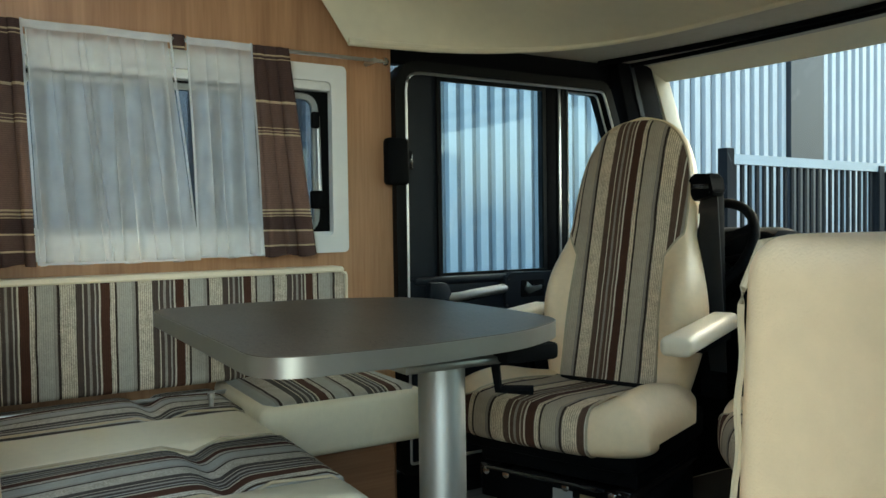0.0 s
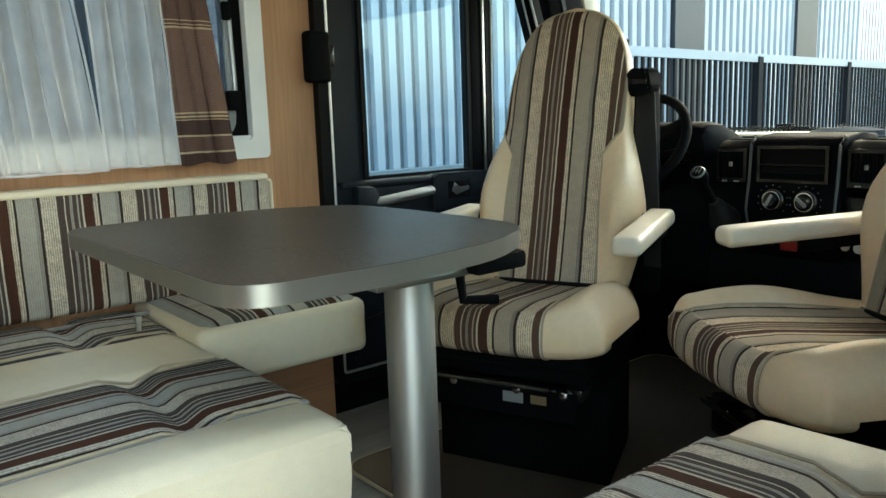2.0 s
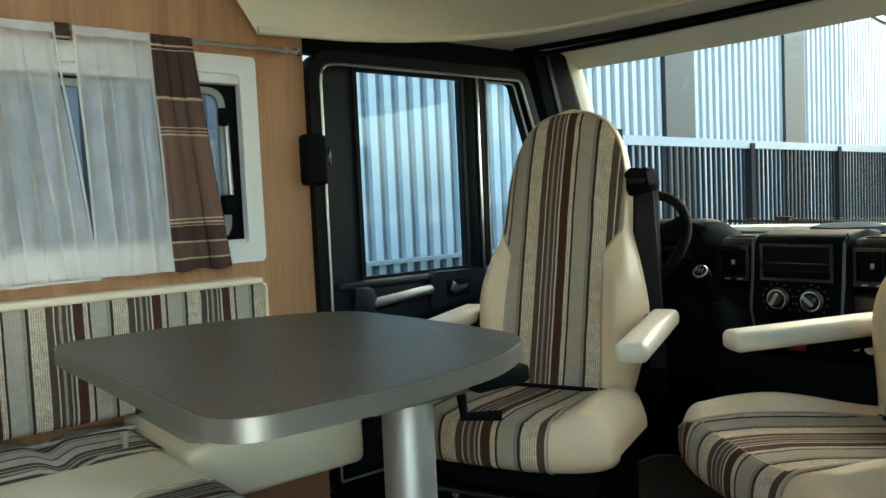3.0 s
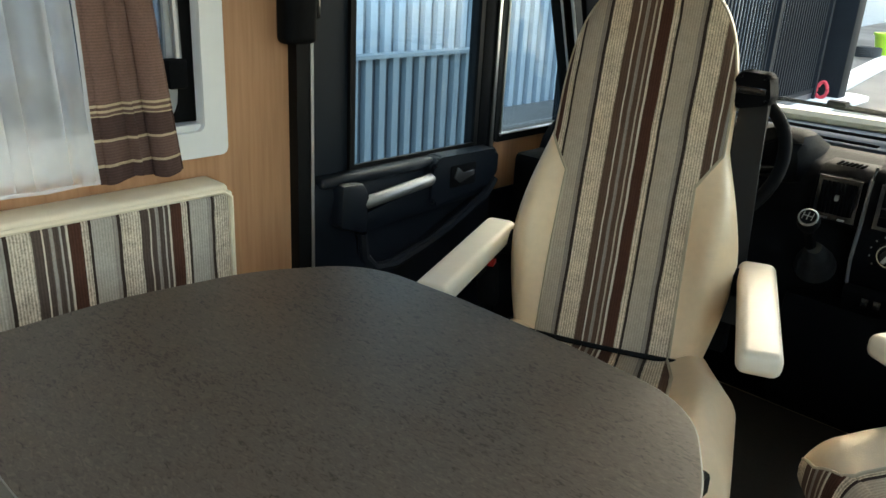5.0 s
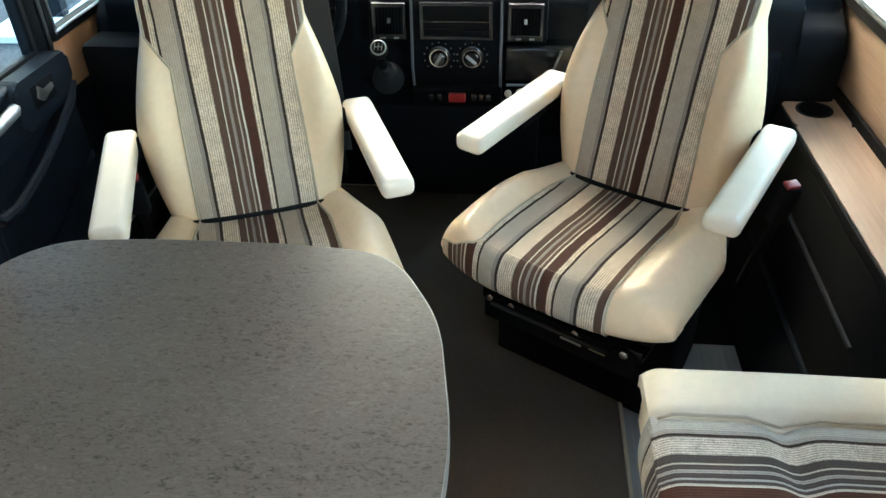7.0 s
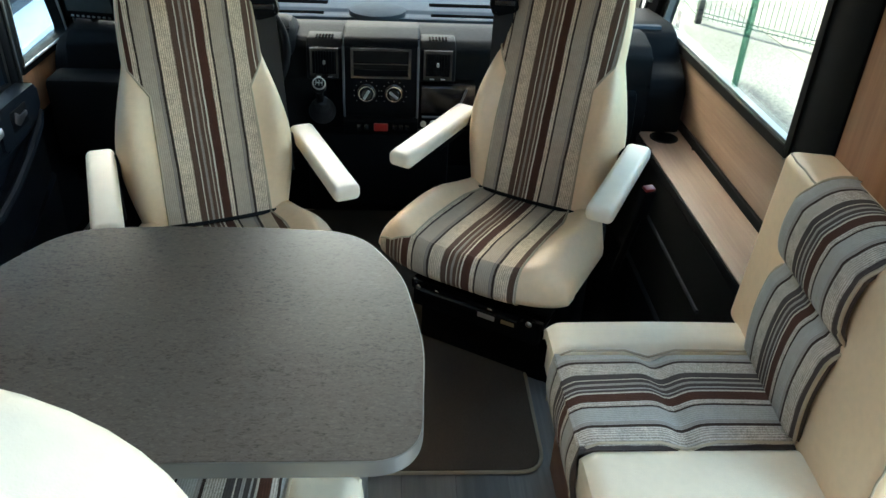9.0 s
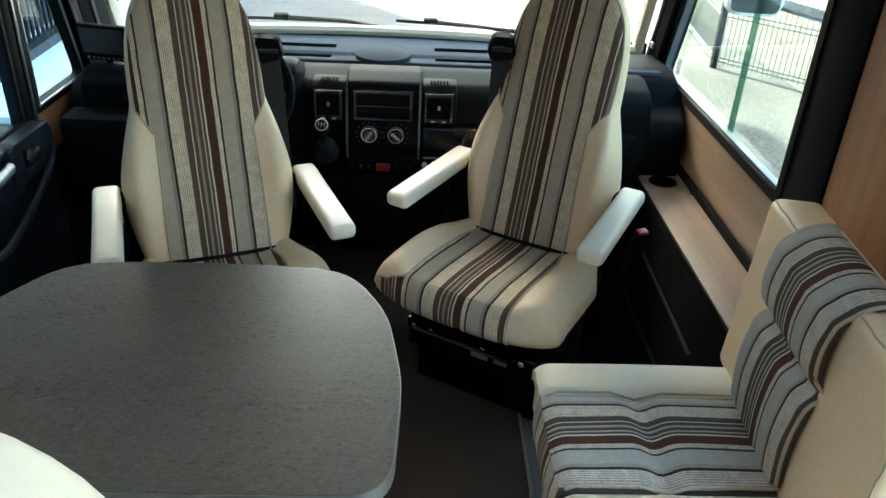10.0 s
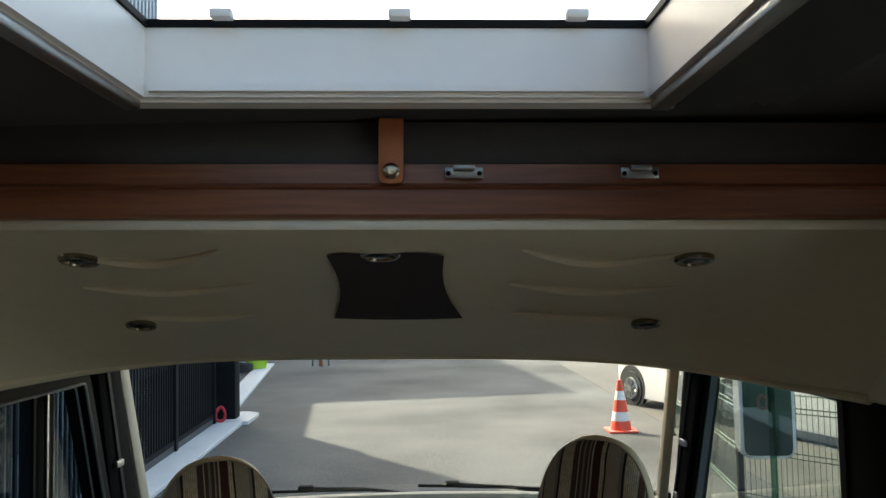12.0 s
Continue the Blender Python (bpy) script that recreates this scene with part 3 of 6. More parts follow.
# strap with press stud and catches on the rail
strap = thing("strap", "tan leather strap with a metal stud on the bed rail", "strap", (XB - 0.01, -0.05, 1.86))
strap.matrix_world = TIP
SY = -0.018
part("tongue", prism(rounded([(SY - 0.019, ZB + 0.05), (SY + 0.019, ZB + 0.05), (SY + 0.019, 1.956), (SY - 0.019, 1.956)], [0.012, 0.012, 0.002, 0.002]), "x", XB - 0.03, XB - 0.025, 0.001), TAN, strap)
part("stud", lathe([(0.012, 0), (0.013, 0.003), (0.008, 0.006), (0.004, 0.006)], (XB - 0.03, SY, ZB + 0.068), (-1, 0, 0), 16), BRONZE, strap)
for y in (-0.130, -0.402):
    c = thing("catch", "small grey metal catch screwed to the bed rail", "catch", (XB - 0.02, y, ZB + 0.07), group="catches on the bed rail")
    c.matrix_world = TIP
    part("plate", bbox(XB - 0.024, XB - 0.018, y - 0.03, y + 0.03, ZB + 0.058, ZB + 0.076, 0.002), ALU_EDGE, c)
    part("bridge", bbox(XB - 0.034, XB - 0.026, y - 0.017, y + 0.017, ZB + 0.07, ZB + 0.078, 0.002), ALU_EDGE, c)
    for s in (-1, 1):
        part("screw", lathe([(0.004, 0), (0.003, 0.003)], (XB - 0.024, y + s * 0.024, ZB + 0.066), (-1, 0, 0), 8), BLACK, c)

# ---- cab shell ----
cab_roof = [(max(0.14, edge_x(CX - 1.01 + 2.02 * k / 48) - 0.02), CX - 1.01 + 2.02 * k / 48) for k in range(49)]
cab_roof = [(0.14, R - 0.03)] + cab_roof + [(0.14, 1.14), (1.50, 1.14), (1.58, 0.5), (1.58, -0.5), (1.50, R - 0.03)]
tagged(part("ceiling_cab", prism(cab_roof, "z", 1.535, 1.56), CREAM_DULL, smooth=False), "grey-beige headliner over the cab", "ceiling", kind="structure")
tagged(part("trim", prism([(0.16, 1.45), (1.12, 1.45), (1.28, 1.40), (1.30, 1.60), (0.0, 1.60), (0.0, 1.50), (0.12, 1.48)], "y", 1.115, 1.15), BLACK, smooth=False), "black trim above the cab door", "trim", kind="structure")
tagged(part("trim", prism([(0.335, 1.43), (1.12, 1.44), (1.36, 1.40), (1.36, 1.60), (0.335, 1.60)], "y", R - 0.035, R), CREAM, smooth=False), "cream trim above the passenger window", "trim", kind="structure")
# outer walls that close the space over the cab, beside the bed
for nm, bx in (("wall_overcab_left", (0.165, 0.95, L + 0.028, L + 0.06, 1.602, 2.0)), ("wall_overcab_right", (0.335, 0.95, R - 0.035, R - 0.002, 1.602, 2.0)),
               ("wall_overcab_front", (0.952, 0.985, R - 0.035, L + 0.06, 1.562, 2.0))):
    tagged(part(nm, bbox(*bx), WOOD, smooth=False), "plain outer wall beside the raised bed", "wall", kind="structure")
tagged(part("ceiling_overcab", bbox(0.002, 0.95, R - 0.035, L + 0.026, 1.962, 1.998), GREY_CLOTH, smooth=False), "grey lining above the raised bed", "ceiling", kind="structure")
tagged(part("trim", bbox(-0.34, 0.334, R + 0.002, R + 0.05, 1.432, 1.83, 0.012, 3), CREAM), "cream side panel beside the raised bed", "trim", kind="structure")
# windscreen: a bowed raked pane with cream surround


def screen_point(v, w, off=0.0):
    """v from right (0) to left (1), w from the sill (0) to the header (1)."""
    y = -0.985 + 2.10 * v
    bow = 0.16 * (1 - (2 * v - 1) ** 2)
    return Vector((1.70 - 0.30 * w + bow * (1 - 0.2 * w) + off, y - 0.0 * w, 0.835 + 0.70 * w))


screen = thing("window_windscreen", "wide bowed panoramic windscreen with cream surround", "windscreen", (1.7, CX, 0.83), kind="structure")
screen.matrix_world = pose(0, 0, 0)
pane = part("pane", sheet(lambda u, v: screen_point(u, v), 24, 8), GLASS, screen)
pane.visible_shadow = False
part("sill", tube([screen_point(k / 24, -0.02, -0.03) for k in range(25)], 0.022, 8), CREAM, screen)
part("header", sheet(lambda u, v: screen_point(u, 0.925 + 0.11 * v, -0.03 - 0.14 * v), 24, 4, Vector((0.015, 0, 0.006))), CREAM, screen)
for x_, q_, r_ in ((1.235, 0.158, 0.012), (1.30, 0.095, 0.009)):
    part("blind_rail", tube([(x_ - q_ * (y_ - CX) ** 2, y_, 1.528) for y_ in [CX - 1.06 + 2.12 * k / 24 for k in range(25)]], r_, 8), BLACK, screen, "black blind rail on the headliner")
for v in (0.0, 1.0):
    s = 1 if v else -1
    xo, yo = (-0.03, -0.03) if v else (0.03, 0.0)
    part("pillar", prism([(1.645 + xo, 0.80), (1.71 + xo * 0.4, 0.80), (1.41 + xo * 0.4, 1.55), (1.345 + xo, 1.55)], "y", screen_point(v, 0).y + yo - (0.01 if v else 0.028), screen_point(v, 0).y + (0.028 if v else 0.01), 0.006), CREAM, screen)

for a, b, c in ((0.56, 0.80, 0.70), (0.22, 0.47, 0.40)):
    wp = thing("wiper", "black windscreen wiper resting along the sill outside", "wiper", group="wipers")
    part("blade", tube([screen_point(a + (b - a) * k / 12, 0.012 + 0.02 * k / 12, 0.03) for k in range(13)], 0.007, 6), BLACK, wp)
    part("arm", tube([screen_point(c, 0.03, 0.05), screen_point(c - 0.12, 0.008, 0.06), screen_point(c - 0.2, -0.03, 0.06)], 0.008, 6), BLACK, wp)
    part("clip", bbox(-0.02, 0.02, -0.03, 0.03, -0.008, 0.012, 0.004, m=Matrix.Translation(screen_point(c, 0.035, 0.04))), BLACK, wp)

# side corner pillars, black
for side in (1, -1):
    y0 = 1.10 if side > 0 else -1.06
    p = thing("pillar", "black plastic corner pillar beside the windscreen with a silver blind catch", "pillar", (1.5, y0, 0.8), kind="structure")
    p.matrix_world = pose(0, 0, 0)
    xb, xt = (1.33, 1.13) if side > 0 else (1.54, 1.20)
    yy = sorted((y0 - side * 0.035, y0 + side * 0.05))
    xf, xg = (1.57, 1.29) if side > 0 else (1.66, 1.37)
    part("column", prism([(xb, 0.76), (xf, 0.76), (xg, 1.60), (xt - 0.02, 1.60)], "y", *yy, 0.008), BLACK, p)
    part("groove", prism([(xb + 0.09, 0.78), (xb + 0.115, 0.78), (xt + 0.06, 1.58), (xt + 0.04, 1.58)], "y", *sorted((y0 - side * 0.036, y0 - side * 0.041))), NAVY, p)
    cz = 1.10
    cxx = (xb + xt) / 2 + 0.08
    part("catch", bbox(cxx - 0.03, cxx + 0.03, *sorted((y0 - side * 0.036, y0 - side * 0.052)), cz - 0.012, cz + 0.012, 0.004, m=None), ALU, p, "silver blind catch")
    part("catch", bbox(cxx + 0.10, cxx + 0.135, *sorted((y0 - side * 0.036, y0 - side * 0.048)), 0.86, 0.885, 0.004), ALU, p)

# passenger side window
rw = thing("window_passenger", "large sliding passenger side window in a black rubber frame", "window", (0.9, R, 0.77), kind="structure")
rw.matrix_world = pose(0, 0, 0)
op = rounded([(0.335, 0.765), (1.55, 0.765), (1.24, 1.44), (0.335, 1.44)], [0.02, 0.07, 0.05, 0.02])
part("window_frame", ring(op, inset(op, 0.028), "y", R - 0.03, R + 0.012), RUBBER, rw)
op2 = inset(op, 0.026)
part("bead", ring(op2, inset(op2, 0.012), "y", R - 0.02, R + 0.004), mat("grey_bead", (0.10, 0.12, 0.13), 0.3), rw)
g = part("pane", prism(inset(op, 0.03), "y", R - 0.022, R - 0.018), GLASS_SIDE, rw)
g.visible_shadow = False
part("sliding_edge", prism([(0.775, 0.79), (0.80, 0.79), (0.80, 1.42), (0.775, 1.42)], "y", R - 0.018, R - 0.008), glass_mat("glass_edge", (0.35, 0.55, 0.48)), rw, "green edge of the sliding pane")
part("sticker", bbox(1.36, 1.40, R - 0.0178, R - 0.017, 0.815, 0.875), SIGN_WHITE, rw)
# black curtain track pillar behind the window
tagged(part("pillar", prism([(0.155, 0.565), (0.334, 0.565), (0.334, 1.43), (0.155, 1.43)], "y", R - 0.03, R + 0.008, 0.004), BLACK), "black upright strip behind the passenger window", "pillar", kind="structure")

# ---- driver's door ----
door = thing("door_1", "black driver's cab door with grab bar, sliding glass and fixed front light", "door", (0.5, 1.1, 0.0), kind="structure")
door.matrix_world = pose(0, 0, 0)
do = rounded([(0.165, 0.10), (1.34, 0.10), (1.34, 0.74), (1.08, 1.455), (0.165, 1.455)], [0.05, 0.05, 0.05, 0.07, 0.10])
di = inset(do, 0.035)
part("seal", ring(do, di, "y", 1.06, 1.13), RUBBER, door)
di2 = inset(do, 0.034)
part("seal_bead", tube([(p[0], 1.062, p[1]) for p in inset(do, 0.04)], 0.005, 6, closed=True), ALU, door, "silver bead")
# leaf: bands round the glass
bm = prism([(0.20, 0.13), (0.84, 0.13), (0.84, 0.745), (0.20, 0.745)], "y", 1.10, 1.135)
bbox(0.20, 0.340, 1.10, 1.135, 0.745, 1.42, bm=bm)
bbox(0.340, 0.84, 1.10, 1.135, 1.41, 1.42, bm=bm)
bbox(0.795, 0.84, 1.10, 1.135, 0.745, 1.41, bm=bm)
part("leaf", bm, NAVY, door, smooth=False)
gl = prism([(0.340, 0.745), (0.795, 0.745), (0.795, 1.41), (0.340, 1.41)], "y", 1.122, 1.126)
g = part("pane", gl, GLASS_TINT, door)
g.visible_shadow = False
pr = [(0.337, 0.742), (0.80, 0.742), (0.80, 1.418), (0.337, 1.418)]
part("glass_seal", ring(pr, inset(pr, 0.016), "y", 1.09, 1.10), RUBBER, door, smooth=False)
part("mullion_core", bbox(0.842, 0.875, 1.090, 1.14, 0.73, 1.43, 0.004), BLACK, door)
part("mullion", bbox(0.852, 0.864, 1.084, 1.0895, 0.73, 1.43, 0.002), ALU, door, "silver upright between the panes")
part("mullion_cover", bbox(0.80, 0.842, 1.088, 1.12, 0.73, 1.43, 0.004), BLACK, door)
fo = rounded([(0.875, 0.745), (1.30, 0.745), (1.06, 1.43), (0.875, 1.43)], [0.02, 0.05, 0.05, 0.02])
part("quarter_frame", ring(fo, inset(fo, 0.022), "y", 1.09, 1.13), RUBBER, door)
part("quarter_bead", tube([(p[0], 1.089, p[1]) for p in inset(fo, 0.024)], 0.004, 6, closed=True), ALU, door)
g = part("quarter_pane", prism(inset(fo, 0.02), "y", 1.118, 1.122), GLASS_TINT, door)
g.visible_shadow = False
part("quarter_panel", prism([(0.845, 0.60), (1.32, 0.60), (1.31, 0.742), (0.845, 0.742)], "y", 1.10, 1.13), WOOD, door, "walnut veneered strip under the front light")
part("lower_panel", prism([(0.845, 0.14), (1.33, 0.14), (1.32, 0.598), (0.845, 0.598)], "y", 1.098, 1.13), NAVY, door)
# lower trim, pocket, bar and handle
part("card", prism([(1.10, 0.14), (1.10, 0.70), (1.085, 0.735), (1.068, 0.735), (1.06, 0.70), (1.075, 0.62), (1.075, 0.50), (1.05, 0.42), (1.05, 0.20), (1.08, 0.14)], "x", 0.21, 0.83, m=Matrix(((1, 0, 0, 0), (0, 1, 0, 0), (0, 0, 1, 0), (0, 0, 0, 1)))), NAVY, door)
part("armrest", prism([(0.34, 0.60), (0.78, 0.62), (0.82, 0.66), (0.82, 0.735), (0.58, 0.738), (0.54, 0.675), (0.34, 0.655)], "y", 1.045, 1.08, 0.008), NAVY, door)
part("grab_bar", tube([(0.335, 1.045, 0.676), (0.35, 1.040, 0.678), (0.56, 1.040, 0.698), (0.575, 1.05, 0.698)], 0.016, 12), COLUMN, door, "silver grab bar")
part("bar_end", prism([(0.262, 0.63), (0.345, 0.60), (0.352, 0.70), (0.335, 0.73), (0.268, 0.735)], "y", 1.028, 1.085, 0.012), NAVY, door)
part("ledge", bbox(0.225, 0.83, 1.052, 1.10, 0.722, 0.748, 0.011, 3), NAVY, door)
part("pod", prism(rounded([(0.565, 0.625), (0.80, 0.648), (0.832, 0.68), (0.832, 0.748), (0.60, 0.752), (0.575, 0.735)], 0.02), "y", 1.036, 1.085, 0.010), NAVY, door)
part("pocket_rim", tube([(0.338, 1.046, 0.60), (0.345, 1.040, 0.54), (0.375, 1.036, 0.505), (0.44, 1.034, 0.50), (0.56, 1.032, 0.53), (0.68, 1.033, 0.575), (0.79, 1.036, 0.625), (0.825, 1.042, 0.66)], 0.014, 8), NAVY, door)
part("pocket_panel", prism([(0.36, 0.30), (0.82, 0.36), (0.82, 0.64), (0.56, 0.52), (0.37, 0.49)], "y", 1.042, 1.07, 0.010), NAVY, door)
hd = part("door_handle", bbox(0.635, 0.74, 1.0335, 1.05, 0.662, 0.724, 0.006), BLACK, door)
part("lever", prism([(0.65, 0.69), (0.67, 0.675), (0.725, 0.69), (0.725, 0.703), (0.68, 0.70), (0.662, 0.718)], "y", 1.028, 1.037, 0.002), ALU, hd, "silver lever")
part("pocket", prism([(0.24, 0.16), (0.80, 0.2), (0.82, 0.46), (0.60, 0.36), (0.24, 0.30)], "y", 1.03, 1.06, 0.01), NAVY, door)
part("hinge_cover", bbox(0.125, 0.205, 1.035, 1.08, 1.05, 1.20, 0.014, 3), BLACK, door, "black hinge cover")
part("hinge_pin", bbox(0.205, 0.222, 1.05, 1.075, 1.10, 1.16, 0.004), BLACK_GLOSS, door)
tagged(part("wall_cab_left", bbox(0.165, 1.90, 1.10, 1.14, -0.06, 0.10), BLACK, smooth=False), "black sill under the cab door", "wall", kind="structure")
tagged(part("wall_front_left", bbox(1.34, 1.90, 1.10, 1.14, 0.10, 0.78), BLACK, smooth=False), "black side panel ahead of the door", "wall", kind="structure")
tagged(part("wall_front", bbox(1.88, 1.92, R - 0.03, 1.14, -0.06, 0.80), BLACK, smooth=False), "dark bulkhead under the windscreen", "wall", kind="structure")

# ---- rear side window with curtains ----
w = thing("window_1", "white-framed hinged caravan window, ajar, behind voile curtains", "window", (-0.48, L, 0.84), kind="structure")
w.matrix_world = pose(0, 0, 0)
fo = rounded([(-0.97, 0.84), (0.0, 0.84), (0.0, 1.413), (-0.97, 1.413)], 0.018)
fi = rounded([(-0.918, 0.892), (-0.052, 0.892), (-0.052, 1.361), (-0.918, 1.361)], 0.018)
part("window_frame", ring(fo, fi, "y", L - 0.022, L + 0.004), WHITE, w)
part("inner_lip", ring(rounded([(-0.93, 0.88), (-0.04, 0.88), (-0.04, 1.373), (-0.93, 1.373)], 0.018), fi, "y", L - 0.027, L - 0.023), WHITE, w)
part("cassette", bbox(-0.93, -0.04, L - 0.016, L + 0.02, 1.335, 1.365, 0.004), WHITE, w, "roller blind cassette")
part("cassette", bbox(-0.93, -0.04, L - 0.014, L + 0.02, 1.372, 1.386, 0.004), WHITE, w)
part("cassette", bbox(-0.93, -0.04, L - 0.014, L + 0.02, 0.872, 0.905, 0.004), WHITE, w)
gi = rounded([(-0.90, 0.90), (-0.070, 0.90), (-0.070, 1.335), (-0.90, 1.335)], 0.06)
part("sash", ring(gi, inset(gi, 0.022), "y", L + 0.03, L + 0.05), mat("grey_sash", (0.42, 0.43, 0.42), 0.4), w, "grey sash with rounded corners")
part("gap_seal", ring(rounded([(-0.93, 0.88), (-0.04, 0.88), (-0.04, 1.373), (-0.93, 1.373)], 0.018), inset(gi, 0.004), "y", L + 0.022, L + 0.029), RUBBER, w)
g = part("pane", prism(inset(gi, 0.02), "y", L + 0.038, L + 0.042), glass_mat("acrylic", (0.42, 0.44, 0.46)), w)
g.visible_shadow = False
part("stay", tube([(-0.085, L + 0.01, 1.26), (-0.085, L + 0.0, 1.0)], 0.008, 8), ALU, w)
part("stay_knob", bbox(-0.115, -0.075, L - 0.02, L + 0.01, 0.975, 1.03, 0.006), BLACK, w, "black stay knob")
part("stay_knob", bbox(-0.11, -0.085, L - 0.015, L + 0.005, 1.22, 1.27, 0.006), BLACK, w)
rod = thing("curtain_rod", "thin silver curtain rod on end brackets above the window", "curtain rod", (-0.45, 1.03, 1.43))
rod.matrix_world = pose(0, 0, 0)
part("rod", tube([(-1.02, 1.03, 1.432), (0.11, 1.03, 1.432)], 0.006, 8), ALU, rod)
part("finial", lathe([(0.007, 0), (0.013, 0.004), (0.013, 0.014), (0.008, 0.02)], (0.105, 1.03, 1.432), (1, 0, 0), 12), CHROME, rod)
part("bracket", tube([(0.078, 1.024, 1.432), (0.078, 1.088, 1.432)], 0.0085, 10), ALU, rod)
part("bracket", tube([(-0.99, 1.024, 1.432), (-0.99, 1.088, 1.432)], 0.0085, 10), ALU, rod)


def curtain(x0t, x1t, x0b, x1b, z0, z1, folds, amp, seed, y=1.015):
    rnd = random.Random(seed)
    ph = [rnd.uniform(0, 6.28) for _ in range(3)]
    n = int(folds * 2.2) + 1
    creases = [((k + rnd.uniform(0.1, 0.9)) / n, rnd.uniform(0.012, 0.05) * 4 / folds, rnd.uniform(0.5, 1.6), rnd.uniform(-0.05, 0.05)) for k in range(n)]

    def fn(u, v):
        zt = z1 - (z1 - z0) * v
        x = (x0t + (x1t - x0t) * u) * (1 - v) + (x0b + (x1b - x0b) * u) * v
        a = amp * (0.55 + 0.45 * v)
        d = 0.0
        for c, wd, ht, sl in creases:
            g = (u - c - sl * (v - 0.4)) / wd
            d += a * ht * (math.exp(-g * g) - 0.6 * math.exp(-(g - 1.6) ** 2))
            x -= 1.9 * wd * abs(x1t - x0t) * min(1.0, ht) * g * math.exp(-g * g)
        d += 0.35 * a * math.sin(1.3 * folds * math.tau * u + ph[2] + 0.8 * v)
        zz = zt + 0.0035 * math.sin(0.8 * folds * math.tau * u + ph[1]) * v
        if v < 0.06:
            d = d * 0.5 + 0.002 * math.sin(17 * u * folds + ph[1])
        return Vector((x + 0.3 * d, y + d, zz))
    return sheet(fn, 170, 30)


for nm, args, mt, lab in (("voile_curtain", (-0.885, -0.535, -0.86, -0.47, 0.832, 1.438, 4.3, 0.010, 1), VOILE, "sheer white voile curtain hung across the window"),
                          ("voile_curtain", (-0.49, -0.315, -0.47, -0.29, 0.838, 1.438, 2, 0.011, 2), VOILE, "narrow sheer white voile curtain hung across the window"),
                          ("curtain", (-0.318, -0.20, -0.288, -0.125, 0.836, 1.436, 2, 0.012, 3), CURTAIN, "brown curtain with gold cross stripes beside the window"),
                          ("curtain", (-1.02, -0.885, -1.0, -0.865, 0.832, 1.436, 2, 0.012, 4), CURTAIN, "brown curtain with gold cross stripes beside the window")):
    cu = tagged(part(nm, curtain(*args, y=1.018 if "voile" in nm else 1.012), mt), lab, "curtain", group="window curtains")
    if mt is VOILE:
        x0t, x1t, x0b, x1b, z0, z1 = args[:6]
        for ht, xa, xb_, za, zb_ in ((0.006, x0b, x1b, z0 + 0.003, z0 + 0.003), (0.006, x0t, x0b, z1, z0), (0.006, x1t, x1b, z1, z0), (0.02, x0t, x1t, z1 - 0.012, z1 - 0.012)):
            dx, dz = (0, ht / 2) if za == zb_ else (ht / 2, 0)
            hm = sheet(lambda u, v: Vector((xa + (xb_ - xa) * u + dx * (2 * v - 1), 1.006 + 0.004 * math.sin(9 * u), za + (zb_ - za) * u + dz * (2 * v - 1))), 24, 1, Vector((0, 0.0015, 0)))
            part("hem", hm, VOILE, cu)
tagged(part("curtain_loop", bbox(-0.525, -0.492, 1.024, 1.036, 1.405, 1.445, 0.004), CURTAIN), "gathered brown heading of the curtain on the rod", "curtain")

# overhead locker above the window
lk = thing("overhead_locker", "walnut veneered overhead locker above the bench window", "cabinet", (-1.2, 0.9, 1.62))
lk.matrix_world = pose(0, 0, 0)
part("body", bbox(-2.5, -0.50, 0.80, L - 0.002, 1.70, 1.955, 0.004), WOOD, lk)
part("door", bbox(-1.35, -0.51, 0.782, 0.799, 1.71, 1.94, 0.004), WOOD, lk)
part("door", bbox(-2.28, -1.36, 0.782, 0.799, 1.71, 1.94, 0.004), WOOD, lk)


# ---- dinette ----
def cushion(x0, x1, y0, y1, z0, z1, r=0.03, m=None):
    """A padded block with softly rounded edges."""
    b = bbox(x0, x1, y0, y1, z0, z1, r, 3)
    if m is not None:
        b.transform(m)
    return b


def quilt(x0, x1, y0, y1, z, drop, tufts, axis, thick=0.03):
    """An upholstered top panel that is drawn in along tuft lines and rolls down at its rim."""
    def fn(u, v):
        x, y = x0 + (x1 - x0) * u, y0 + (y1 - y0) * v
        c = x if axis == "x" else y
        dz = 0.0
        for t in tufts:
            dz -= 0.020 * math.exp(-((c - t) / 0.028) ** 2)
        edge = min(u, 1 - u) * (x1 - x0), min(v, 1 - v) * (y1 - y0)
        for e in edge:
            if e < 0.035:
                dz -= drop * (1 - e / 0.035) ** 2
        return Vector((x, y, z + dz + 0.012 * math.sin(u * math.pi) * math.sin(v * math.pi)))
    return sheet(fn, 44, 44, Vector((0, 0, -thick)))


STRIPE_X = stripe_mat("stripe_bench_right", "x", -0.090, -0.193, 0.75)
STRIPE_Y1 = stripe_mat("stripe_bench_rear", "y", 0.536, -0.186, 0.8)
STRIPE_Y2 = stripe_mat("stripe_bench_rear_far", "y", 1.10, -0.186, 0.8)
STRIPE_XW = stripe_mat("stripe_wall_cushion", "x", -0.309, 0.184, 0.5)
STRIPE_XS = stripe_mat("stripe_side_cushion", "x", -0.41, 0.19, 0.9)
STRIPE_SEAT = stripe_mat("stripe_cab_seat", "x", 0.142, -0.191, 0.0)

